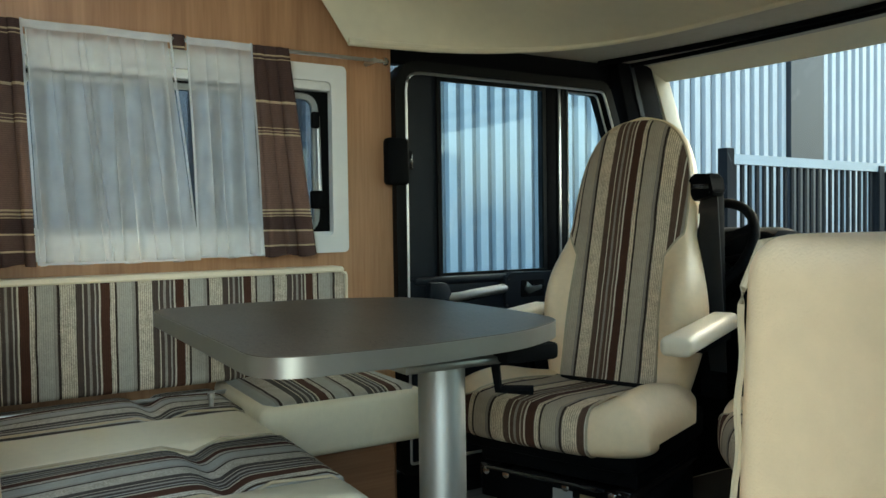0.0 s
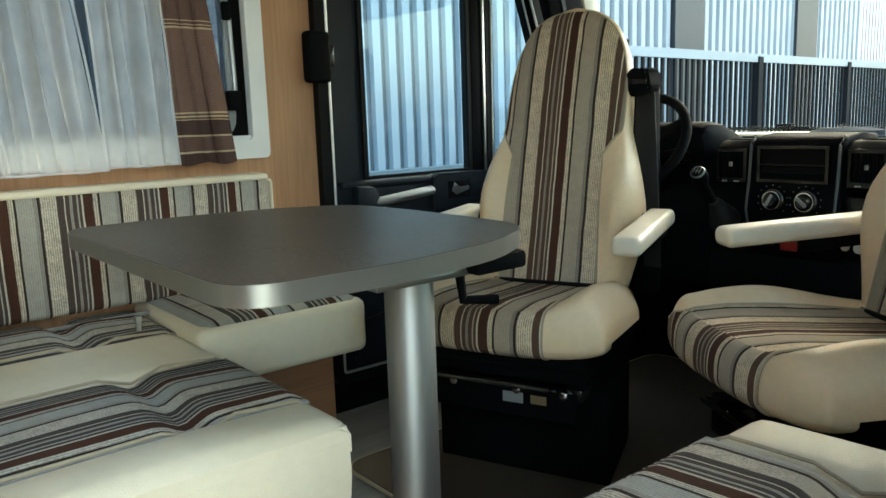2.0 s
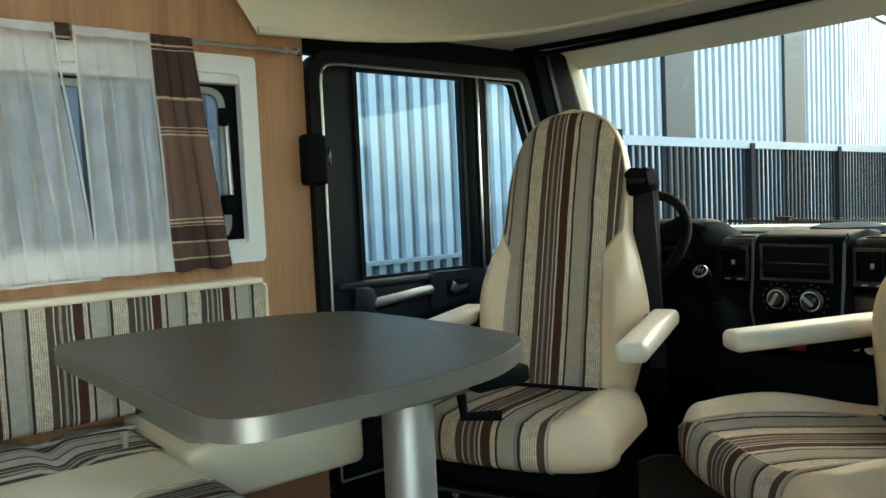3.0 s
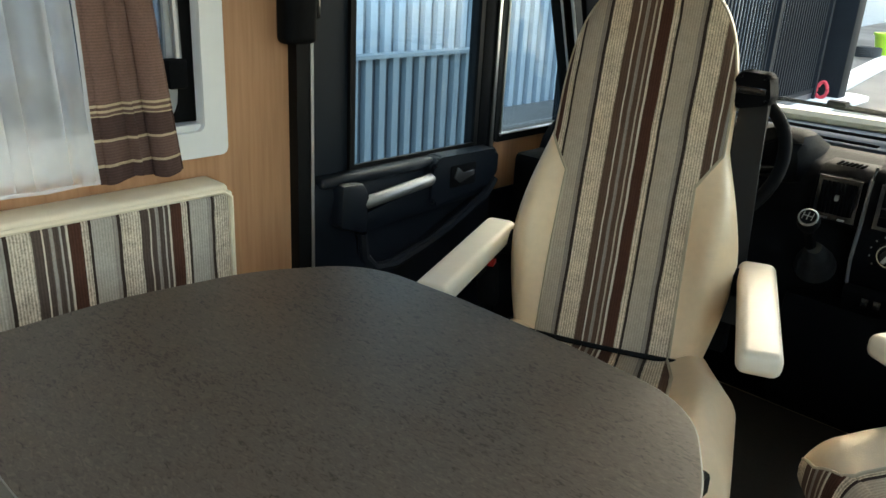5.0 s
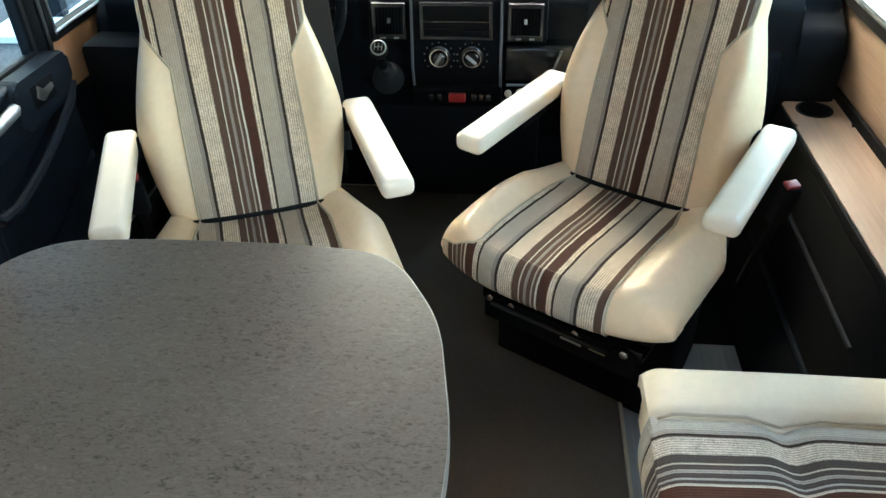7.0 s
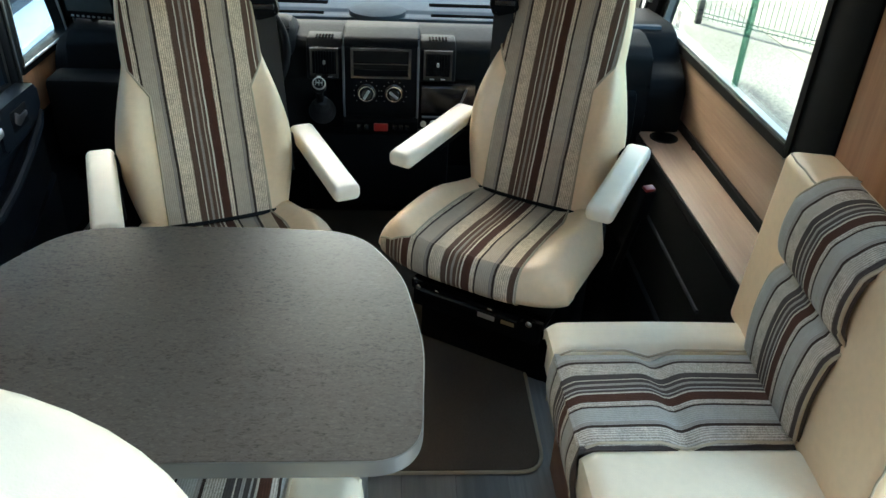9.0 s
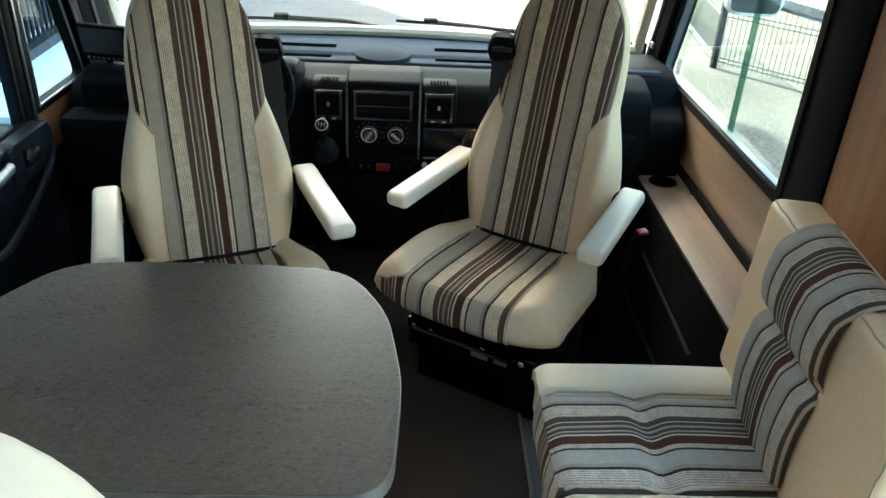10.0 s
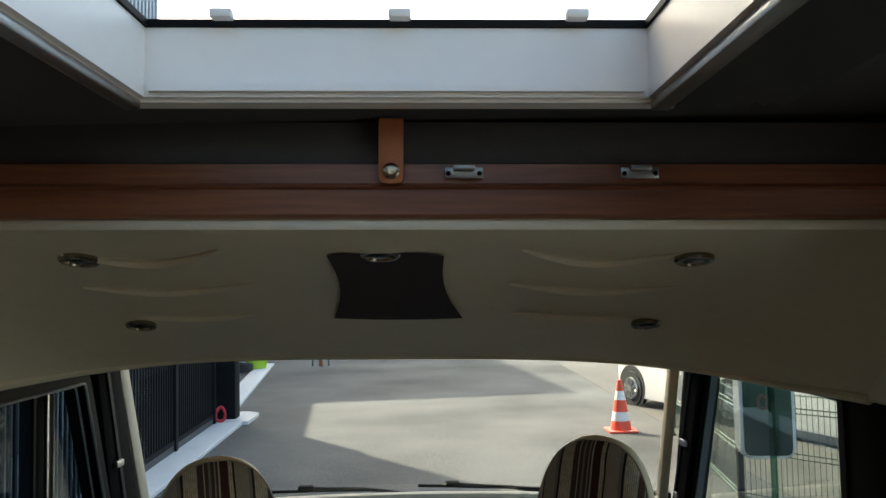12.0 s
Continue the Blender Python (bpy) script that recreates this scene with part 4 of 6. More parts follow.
# right-hand bench
bench = thing("bench", "side bench with walnut base, striped seat cushion and cream edges", "bench", (-0.2, -0.7, 0))
bench.matrix_world = pose(0, 0, 0)
part("base", bbox(-0.60, 0.0, R + 0.004, -0.46, 0.0, 0.312, 0.004), WOOD_BASE, bench, "walnut veneered base")
part("seat_cushion", cushion(-0.66, 0.045, -0.945, -0.41, 0.315, 0.455, 0.03), LEATHER_PALE, bench)
part("seat_end", quilt(-0.095, 0.047, -0.945, -0.405, 0.472, 0.02, (), "y", 0.03), LEATHER_PALE, bench, "cream leather end")
part("seat_end", quilt(-0.665, -0.375, -0.945, -0.405, 0.476, 0.02, (), "y", 0.03), LEATHER_PALE, bench, "cream leather end")
part("seat_panel", quilt(-0.378, -0.088, -0.945, -0.40, 0.480, 0.016, (-0.62,), "y", 0.03), STRIPE_X, bench, "woven striped seat panel")
part("seat_front", sheet(lambda u, v: Vector((-0.378 + 0.29 * u, -0.403 + 0.01 * math.sin(v * math.pi), 0.468 - 0.145 * v)), 4, 12, Vector((0, -0.012, 0))), STRIPE_X, bench, "striped front of the cushion")
for x in (-0.375, -0.091):
    part("piping", tube([(x, -0.90, 0.478), (x, -0.68, 0.482), (x, -0.62, 0.462), (x, -0.56, 0.482), (x, -0.44, 0.480), (x, -0.405, 0.462), (x, -0.400, 0.33)], 0.003, 6), PIPING, bench)
back = pose(0, -0.886, 0.47, 3, 0, -4.5)
part("backrest", bbox(-0.610, 0.090, -0.100, 0.018, -0.02, 0.440, 0.025, 6, m=back), LEATHER, bench)


def back_panel(u, v):
    x = -0.385 + 0.305 * u
    s = v * 0.60
    if s < 0.40:
        y, z = 0.041, 0.02 + s * 0.925
    else:
        a = min(1.0, (s - 0.40) / 0.17) * math.pi * 0.55
        y, z = 0.041 - 0.080 * (1 - math.cos(a)), 0.396 + 0.060 * math.sin(a)
    y -= 0.020 * math.exp(-((s - 0.25) / 0.022) ** 2)
    y += 0.012 * math.sin(min(1, s / 0.25) * math.pi) if s < 0.25 else 0.018 * math.sin(min(1, (s - 0.25) / 0.2) * math.pi)
    e = min(u, 1 - u)
    y -= 0.012 * max(0, 1 - e / 0.06) ** 2
    return back @ Vector((x, y, z))


part("back_panel", sheet(back_panel, 30, 50, Vector((0, -0.014, -0.006))), STRIPE_X, bench, "woven striped back panel, drawn in across the middle")
for u in (0.0, 1.0):
    part("piping", tube([back_panel(u, k / 40) for k in range(41)], 0.004, 6), PIPING, bench)
seam_path = [(-0.6040 + 0.0015 * math.sin(k * 1.1), 0.0125, 0.02 + 0.388 * k / 40) for k in range(41)] + [(-0.592 + 0.66 * k / 40, 0.0115, 0.4340 + 0.0015 * math.sin(k * 1.3)) for k in range(41)]
part("seam", tube([back @ Vector(p) for p in seam_path], 0.0022, 6), PIPING, bench)

# rear bench, facing forward
rb = thing("bench", "forward-facing two-seat bench with cream leather and striped seat panels", "bench", (-0.7, 0.5, 0))
rb.matrix_world = pose(0, 0, 0)
part("base", bbox(-1.0, -0.50, 0.09, L - 0.004, 0.0, 0.305, 0.004), WOOD_BASE, rb, "walnut veneered base")
part("seat_cushion", cushion(-1.02, -0.432, 0.03, 1.085, 0.31, 0.448, 0.03), LEATHER_PALE, rb)
for a, b, mm, lab in ((0.022, 0.165, LEATHER_PALE, "cream leather edge"), (0.15, 0.49, STRIPE_Y1, "woven striped seat panel"), (0.485, 0.775, LEATHER_PALE, "cream leather centre"), (0.77, 1.06, STRIPE_Y2, "woven striped seat panel")):
    top = 0.474 if mm is not LEATHER_PALE else 0.468
    part("seat_panel", quilt(-1.0, -0.425, a, b, top, 0.014, () if mm is LEATHER_PALE else (-0.63,), "x", 0.03), mm, rb, lab)
    if mm is not LEATHER_PALE:
        part("seat_front", sheet(lambda u, v: Vector((-0.427 + 0.01 * math.sin(v * math.pi), a + (b - a) * u, top - 0.012 - 0.14 * v)), 4, 12, Vector((-0.012, 0, 0))), mm, rb, "striped front of the cushion")
part("side_face", sheet(lambda u, v: Vector((-1.0 + 0.57 * u, 0.026 - 0.008 * math.sin(v * math.pi), 0.455 - 0.135 * v)), 20, 10, Vector((0, 0.012, 0))), LEATHER_PALE, rb)
for y in (0.152, 0.487, 0.772):
    part("piping", tube([(-0.97, y, 0.472), (-0.68, y, 0.476), (-0.62, y, 0.456), (-0.56, y, 0.476), (-0.45, y, 0.468), (-0.425, y, 0.45)], 0.003, 6), PIPING, rb)
lean_b = Matrix(((1, 0, -0.05, 0.025), (0, 1, 0, 0), (0, 0, 1, 0), (0, 0, 0, 1)))
bo = rounded([(0.10, 0.44), (1.08, 0.44), (1.08, 1.235), (0.10, 1.235)], [0.06, 0.06, 0.1, 0.28], 12)
part("backrest", pillow(bo, "x", -1.13, -0.965, 0.045, 6, m=lean_b), LEATHER_PALE, rb)
part("seam", tube([lean_b @ Vector((-0.984, p[0], p[1])) for p in inset(bo, 0.024)], 0.003, 6, closed=True), PIPING, rb)

bk = thing("seat_belt_buckle", "black seat belt buckle with a red release button on the bench", "buckle", (-0.94, -0.02, 0.44))
bk.matrix_world = pose(-0.952, 0.0, 0.492, 80, 0, -75)
part("housing", bbox(-0.02, 0.02, -0.012, 0.012, -0.04, 0.045, 0.006), BLACK, bk)
part("button", bbox(-0.015, 0.015, -0.009, 0.0150, 0.0, 0.050, 0.003), mat("buckle_red", (0.75, 0.05, 0.03), 0.35), bk, "red release button")

# side cushion by the wall, ahead of the rear bench
sc = thing("bench", "small corner bench with cream box cushion and striped top", "bench", (-0.2, 0.85, 0))
sc.matrix_world = pose(0, 0, 0)
part("base", bbox(-0.42, 0.01, 0.80, L - 0.004, 0.0, 0.345, 0.004), WOOD_BASE, sc, "walnut veneered base")
part("cushion", cushion(-0.425, 0.025, 0.64, 1.085, 0.348, 0.488, 0.022), LEATHER_PALE, sc)
part("top_panel", quilt(-0.405, 0.01, 0.655, 1.07, 0.496, 0.008, (), "y", 0.012), STRIPE_XS, sc, "woven striped top panel")
wc = thing("wall_cushion", "long striped back cushion with cream piping against the wall", "cushion", (-0.5, 1.04, 0.49))
wc.matrix_world = pose(0, 0, 0)
part("pad", bbox(-1.6, -0.04, 0.995, 1.086, 0.492, 0.795, 0.02, 3), STRIPE_XW, wc)
part("top_edge", bbox(-1.595, -0.045, 1.0, 1.084, 0.780, 0.800, 0.009, 3), LEATHER_PALE, wc, "cream leather top edge")
part("piping", tube([(-1.58, 0.996, 0.788), (-0.06, 0.996, 0.788), (-0.043, 0.998, 0.775), (-0.043, 0.998, 0.51)], 0.005, 6), LEATHER_PALE, wc)
part("end_edge", bbox(-0.05, -0.036, 1.0, 1.084, 0.51, 0.785, 0.006), LEATHER_PALE, wc)
part("rail", bbox(-1.5, -0.30, 0.955, 0.965, 0.470, 0.480, 0.002), ALU, wc)
part("pin", lathe([(0.006, 0), (0.007, 0.02), (0.009, 0.022), (0.009, 0.034)], (-0.50, 0.80, 0.475), (0, 0, 1), 12), ALU, rb, "metal locking pin")

# table
TZ = 0.73
table = thing("table", "dinette table with dark stone-look top and single aluminium column", "table", (-0.27, 0.06, 0))
table.matrix_world = pose(0, 0, 0)
TX, TY, TA, TB = -0.315, 0.345, 0.335, 0.435


def table_outline(d=0.0):
    """Straight near edge, bowed sides that draw in towards the cab, well rounded far corners."""
    side = [(TX - TA, TY - TB + 0.01), (TX - TA * 0.2, TY - TB), (TX + TA * 0.45, TY - TB + 0.035), (TX + TA - 0.015, TY - TB + 0.13)]
    far = [(TX + TA, TY - 0.10), (TX + TA, TY + 0.10)]
    pts = side + far + [(x, 2 * TY - y) for x, y in side[::-1]]
    o = rounded(pts, [0.09, 0.6, 0.35, 0.16, 0.5, 0.5, 0.16, 0.35, 0.6, 0.09], 10)
    return inset(o, d) if d else o


STONE = bpy.data.materials.new("stone_laminate")
STONE.use_nodes = True
sn, sl = STONE.node_tree.nodes, STONE.node_tree.links
sb = sn["Principled BSDF"]
sco, smp = sn.new("ShaderNodeTexCoord"), sn.new("ShaderNodeMapping")
smp.inputs["Scale"].default_value = (1.7, 0.7, 1)
sl.new(sco.outputs["Object"], smp.inputs[0])
s1, s2, s3 = sn.new("ShaderNodeTexNoise"), sn.new("ShaderNodeTexNoise"), sn.new("ShaderNodeTexNoise")
for q, sca, det in ((s1, 5.0, 6), (s2, 125.0, 8), (s3, 240.0, 4)):
    q.inputs["Scale"].default_value, q.inputs["Detail"].default_value = sca, det
    sl.new(smp.outputs[0], q.inputs[0])
s2.inputs["Distortion"].default_value = 1.2
sa = sn.new("ShaderNodeMath")
sa.operation = 'MULTIPLY_ADD'
sa.inputs[1].default_value = 0.3
sl.new(s1.outputs[0], sa.inputs[0])
sl.new(s2.outputs[0], sa.inputs[2])
sr = sn.new("ShaderNodeValToRGB")
for q in range(2):
    sr.color_ramp.elements.new(0.99)
for e, (p, c) in zip(sr.color_ramp.elements,
                     ((0.47, (0.042, 0.031, 0.024)), (0.575, (0.092, 0.071, 0.054)), (0.75, (0.112, 0.088, 0.068)), (0.92, (0.150, 0.119, 0.092)))):
    e.position, e.color = p, (*c, 1)
sl.new(sa.outputs[0], sr.inputs[0])
sl.new(sr.outputs[0], sb.inputs["Base Color"])
sb.inputs["Roughness"].default_value, sb.inputs["Specular IOR Level"].default_value = 0.42, 0.35
sbp = sn.new("ShaderNodeBump")
sbp.inputs["Strength"].default_value, sbp.inputs["Distance"].default_value = 0.12, 0.001
sl.new(s2.outputs[0], sbp.inputs["Height"])
sl.new(sbp.outputs[0], sb.inputs["Normal"])
part("tabletop", prism(table_outline(0.002), "z", TZ - 0.026, TZ), STONE, table, "dark grey-brown stone-look laminate")
part("edge_band", ring(table_outline(0.0), table_outline(0.004), "z", TZ - 0.032, TZ - 0.001), ALU_EDGE, table, "silver edge band")
part("underside", prism(table_outline(0.006), "z", TZ - 0.031, TZ - 0.027), BLACK, table)
PX, PY = -0.27, 0.06
part("column", lathe([(0.043, 0.012), (0.043, TZ - 0.07), (0.040, TZ - 0.065)], (PX, PY, 0), (0, 0, 1), 32), COLUMN, table, "brushed aluminium column")
part("foot", lathe([(0.13, 0.001), (0.13, 0.006), (0.06, 0.018), (0.045, 0.03)], (PX, PY, 0), (0, 0, 1), 32), COLUMN, table)
part("slide_rail", bbox(TX - TA + 0.1, TX + TA - 0.08, PY - 0.03, PY + 0.0, TZ - 0.052, TZ - 0.032, 0.003), ALU_EDGE, table)
part("slide_rail", bbox(TX - TA + 0.1, TX + TA - 0.08, PY + 0.1, PY + 0.13, TZ - 0.052, TZ - 0.032, 0.003), ALU_EDGE, table)
part("bracket", bbox(PX - 0.10, PX + 0.10, PY - 0.05, PY + 0.14, TZ - 0.067, TZ - 0.053, 0.004), ALU_EDGE, table)
part("stop", bbox(TX - TA + 0.10, TX - TA + 0.20, TY - 0.10, TY - 0.02, TZ - 0.062, TZ - 0.033, 0.008), BLACK, table, "black release handle")
part("stop", bbox(TX + TA - 0.20, TX + TA - 0.08, TY - TB + 0.07, TY - TB + 0.12, TZ - 0.065, TZ - 0.033, 0.008), BLACK, table, "black release handle")
part("lever", tube([(PX + 0.13, PY + 0.02, TZ - 0.06), (PX + 0.14, PY + 0.02, TZ - 0.13), (PX + 0.20, PY - 0.01, TZ - 0.135)], 0.010, 8), BLACK, table, "black height lever")


# ---- cab seats ----
def cab_seat():
    """A swivelled captain's chair; it looks along its own +y, with the foot of the back above its origin."""
    s = thing("captain_seat", "swivelled cream leather cab seat with brown striped centre and armrests", "seat", group="cab seats")
    lean = pose(0, 0.0, 0.47, 15.5)

    def half(z):
        """half width of the back at height z above its foot"""
        if z < 0.22:
            return 0.205 + 0.035 * math.sin(z / 0.22 * math.pi / 2)
        if z < 0.44:
            return 0.24 - 0.055 * ((z - 0.22) / 0.22) ** 1.3
        t = (z - 0.44) / (0.80 - 0.44)
        return 0.185 * max(0.0, 1 - t ** 3.2) ** 0.42 * (1 - 0.05 * t)

    def bolster(x, z, q):
        """how far the padded sides of the back stand forward"""
        side = math.exp(-((abs(x) - 0.192) / 0.045) ** 2)
        return 0.058 * side * math.exp(-((z - 0.24) / 0.15) ** 2) * min(1.0, 2.2 * max(0.0, q))

    def back_shell(u, v):
        z = 0.80 * (1 - (1 - v) ** 2)
        a = u * math.tau
        w = max(half(z), 0.012)
        th = 0.075 if z < 0.5 else 0.075 - 0.03 * ((z - 0.5) / 0.3) ** 2
        th *= max(0.25, 1 - max(0.0, (z - 0.70) / 0.10) ** 3) ** 0.5
        c, q = math.cos(a), math.sin(a)
        e = 0.62
        x = w * math.copysign(abs(c) ** e, c)
        return lean @ Vector((x, -0.045 + th * math.copysign(abs(q) ** 0.8, q) + bolster(x, z, q), z))
    b = sheet(back_shell, 72, 48)
    bmesh.ops.remove_doubles(b, verts=b.verts, dist=1e-4)
    bmesh.ops.holes_fill(b, edges=b.edges[:])
    part("backrest", b, LEATHER, s)

    def face_w(z):
        """half width of the striped panel"""
        if z < 0.36:
            return 0.142 - 0.028 * max(0.0, z)
        if z < 0.43:
            return 0.132 + 0.042 * (z - 0.36) / 0.07
        return 0.174 * max(0.0, 1 - (max(0.0, z - 0.43) / 0.354) ** 3.4) ** 0.42

    def front(x, z):
        w = max(half(z), 0.012)
        th = 0.075 if z < 0.5 else 0.075 - 0.03 * ((z - 0.5) / 0.3) ** 2
        th *= max(0.25, 1 - max(0.0, (z - 0.70) / 0.10) ** 3) ** 0.5
        c = min(0.999, abs(x) / w)
        ca = c ** (1 / 0.62)
        return -0.045 + th * (1 - ca * ca) ** 0.4 + bolster(x, z, (1 - ca * ca) ** 0.5)

    def panel(u, v):
        z = -0.02 + 0.802 * (1 - (1 - v) ** 1.8)
        w = max(0.004, face_w(z))
        x = (2 * u - 1) * w
        return lean @ Vector((x, front(x, z) + 0.005 + 0.004 * math.sin(u * math.pi), z))
    part("back_panel", sheet(panel, 36, 60, Vector((0, -0.006, 0))), STRIPE_SEAT, s, "brown and beige striped fabric panel")
    for u in (0.0, 1.0):
        part("piping", tube([panel(u, k / 60) for k in range(61)], 0.0028, 6), PIPING, s)
    # dark tube added for the shade where the back meets the cushion
    part("gap", tube([lean @ Vector((-0.19 + 0.019 * k, front(-0.19 + 0.019 * k, 0.012) + 0.008, 0.002)) for k in range(21)], 0.006, 6), RUBBER, s, "dark strip for the shade under the back")
    HX, ZM, ZL = 0.285, 0.437, 0.392

    def pad(x, v, off=0.0):
        """the cushion over its width x: along its top (v to 0.55), round its front and under it"""
        q = min(1.0, abs(x) / HX)
        yf = 0.457 - 0.055 * q ** 3
        yr = yf - 0.05
        a = max(0.0, (v - 0.55) / 0.45 * math.pi)
        y = -0.06 + (yr + 0.06) * v / 0.55 if v < 0.55 else yr + (0.05 + off) * max(0.0, math.sin(a)) ** 0.8
        top = 0.464 + 0.034 * min(1, max(0, (min(y, yr) + 0.06) / 0.40)) + (0.026 + 0.030 * math.exp(-((min(y, yr) - 0.24) / 0.15) ** 2)) * math.exp(-((abs(x) - 0.222) / 0.054) ** 2)
        c = math.cos(a)
        z = ZM + (top - ZM + off) * abs(c) ** 0.75 if c > 0 else ZM - (ZM - ZL) * abs(c) ** 0.75
        z = ZM - 0.01 + (z - ZM + 0.01) * max(0.0, 1 - q ** 5) ** 0.3
        return Vector((x * (1 - 0.22 * max(0.0, (0.12 - y) / 0.18)), y, z))
    b = sheet(lambda u, v: pad(HX * math.sin((2 * u - 1) * math.pi / 2), v), 44, 44)
    bmesh.ops.remove_doubles(b, verts=b.verts, dist=1e-4)
    part("seat_cushion", b, LEATHER, s)
    part("seat_panel", sheet(lambda u, v: pad(-0.157 + 0.314 * u, 0.60 * v, 0.004), 24, 30, Vector((0, -0.003, -0.008))), STRIPE_SEAT, s, "brown and beige striped seat panel")

    def from_top(x):
        """where the striped front begins: lower under the bolster"""
        return 0.60 + 0.13 * min(1.0, max(0.0, (x - 0.15) / 0.07)) ** 0.7
    part("front_panel", sheet(lambda u, v: pad(-0.157 + 0.425 * u, from_top(-0.157 + 0.425 * u) + (0.985 - from_top(-0.157 + 0.425 * u)) * v, 0.007), 48, 24, Vector((0, -0.006, -0.002))), STRIPE_SEAT, s, "striped front of the cushion")
    part("piping", tube([pad(-0.157, 0.985 * k / 40, 0.005) for k in range(41)], 0.003, 6), PIPING, s)
    part("piping", tube([pad(0.157, 0.60 * k / 40, 0.005) for k in range(41)] + [pad(0.157 + 0.111 * k / 10, from_top(0.157 + 0.111 * k / 10), 0.005) for k in range(1, 11)], 0.003, 6), PIPING, s)
    part("seat_pan", bbox(-0.24, 0.24, -0.08, 0.37, 0.345, 0.43, 0.02), BLACK, s)
    # armrests
    for sg in (-1, 1):
        arm = part("armrest", bbox(-0.037, 0.037, -0.17, 0.24, -0.023, 0.023, 0.017, 4, m=pose(sg * 0.285, 0.045, 0.645, -3, 0, -sg * 2)), ARM, s, "pale padded armrest")
        part("arm_bracket", bbox(-0.016, 0.016, -0.15, 0.06, -0.05, -0.024, 0.006, m=pose(sg * 0.28, 0.03, 0.645, -3)), BLACK, arm)
        part("arm_pivot", lathe([(0.03, 0), (0.03, 0.05), (0.02, 0.055)], (sg * 0.235, -0.085, 0.635), (sg, 0, 0), 16), BLACK, s)
    # undercarriage
    part("swivel_plate", bbox(-0.22, 0.22, -0.08, 0.32, 0.30, 0.345, 0.01), BLACK, s)
    part("slide_rail", bbox(-0.21, -0.17, -0.12, 0.34, 0.265, 0.30, 0.006), BLACK_GLOSS, s)
    part("slide_rail", bbox(0.17, 0.21, -0.12, 0.34, 0.265, 0.30, 0.006), BLACK_GLOSS, s)
    part("seat_box", prism([(-0.20, -0.10), (0.20, -0.10), (0.24, 0.22), (-0.24, 0.22)], "z", -0.018, 0.262, 0.01), BLACK, s)
    part("release_bar", tube([(-0.15, 0.36, 0.30), (-0.15, 0.39, 0.31), (0.15, 0.39, 0.31), (0.15, 0.36, 0.30)], 0.007, 8), BLACK_GLOSS, s, "black release bar")
    for x in (-0.17, -0.05, 0.12, 0.18):
        part("bolt", lathe([(0.010, 0), (0.010, 0.008), (0.006, 0.01)], (x, 0.345, 0.285), (0, 1, 0), 10), CHROME, s)
    part("label", bbox(-0.065, -0.012, 0.345, 0.3465, 0.250, 0.276), mat("grey_label", (0.30, 0.30, 0.28), 0.6), s, "pale type label")
    part("label", bbox(-0.125, -0.085, 0.345, 0.3465, 0.253, 0.274), mat("yellow_label", (0.22, 0.16, 0.08), 0.6), s, "yellowish type label")
    part("label_holder", bbox(-0.2, 0.2, 0.32, 0.3445, 0.215, 0.290, 0.004), BLACK, s)
    # belt tower beside the back
    part("belt_tower", prism([(-0.03, 0.50), (0.03, 0.50), (0.028, 0.62), (-0.028, 0.62)], "y", -0.10, -0.05), BLACK, s)
    return s


seat = cab_seat()
seat.matrix_world = pose(0.515, 0.462, 0, 0, 0, 111.5)
seat2 = copy_thing(seat, pose(0.628, -0.443, 0.016, 0, 0, 59))


def belt(at, turn, group="seat belts"):
    b = thing("seat_belt", "black seat belt on its guide beside the cab seat", "seat belt", group=group)
    part("guide", prism(rounded([(-0.042, -0.028), (0.03, -0.045), (0.042, -0.01), (0.03, 0.032), (-0.03, 0.03)], 0.016), "y", -0.03, 0.03, 0.01), BLACK, b)
    part("slot", bbox(-0.03, 0.03, 0.026, 0.034, -0.012, 0.004, 0.003), BLACK_GLOSS, b)
    part("webbing", prism([(-0.028, -0.02), (0.028, -0.02), (0.030, -0.30), (-0.005, -0.52), (-0.055, -0.52)], "y", -0.012, -0.008), BELT, b)
    part("tower", prism([(-0.024, 0.0), (0.024, 0.0), (0.034, -0.60), (-0.034, -0.60)], "y", -0.05, -0.014, 0.006), BLACK, b)
    b.matrix_world = pose(*at, 0, 0, turn)
    return b


belt((0.76, 0.332, 1.02), 96)
belt((0.80, -0.345, 1.04), 84)
for (x, y) in ((0.42, 0.71), (0.47, -0.745)):
    q = thing("seat_belt_buckle", "black seat belt buckle with red button by the cab seat", "buckle", group="cab buckles")
    part("housing", bbox(-0.015, 0.015, -0.022, 0.022, -0.05, 0.05, 0.006), BLACK, q)
    part("button", bbox(-0.011, 0.011, -0.016, 0.016, 0.051, 0.06, 0.002), REDP, q)
    part("stalk", tube([(0, 0, -0.05), (0.01, 0, -0.28)], 0.012, 8), BLACK, q)
    q.matrix_world = pose(x, y, 0.56, 0, -12, 20)

# ---- dashboard ----
dash = thing("dashboard", "black dashboard with centre stack, air vents and heater knobs", "dashboard", (1.2, CX, 0))
dash.matrix_world = pose(0, 0, 0)
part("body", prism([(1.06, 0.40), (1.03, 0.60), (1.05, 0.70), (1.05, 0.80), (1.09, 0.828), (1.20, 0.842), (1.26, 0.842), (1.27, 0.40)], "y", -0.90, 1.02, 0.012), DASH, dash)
part("top_shelf", prism([(1.265, 0.40), (1.265, 0.848), (1.30, 0.845), (1.40, 0.828), (1.42, 0.838), (1.62, 0.822), (1.64, 0.81), (1.83, 0.80), (1.85, 0.40)], "y", -0.98, 1.06, 0.004), DASH_TOP_SHEEN, dash)
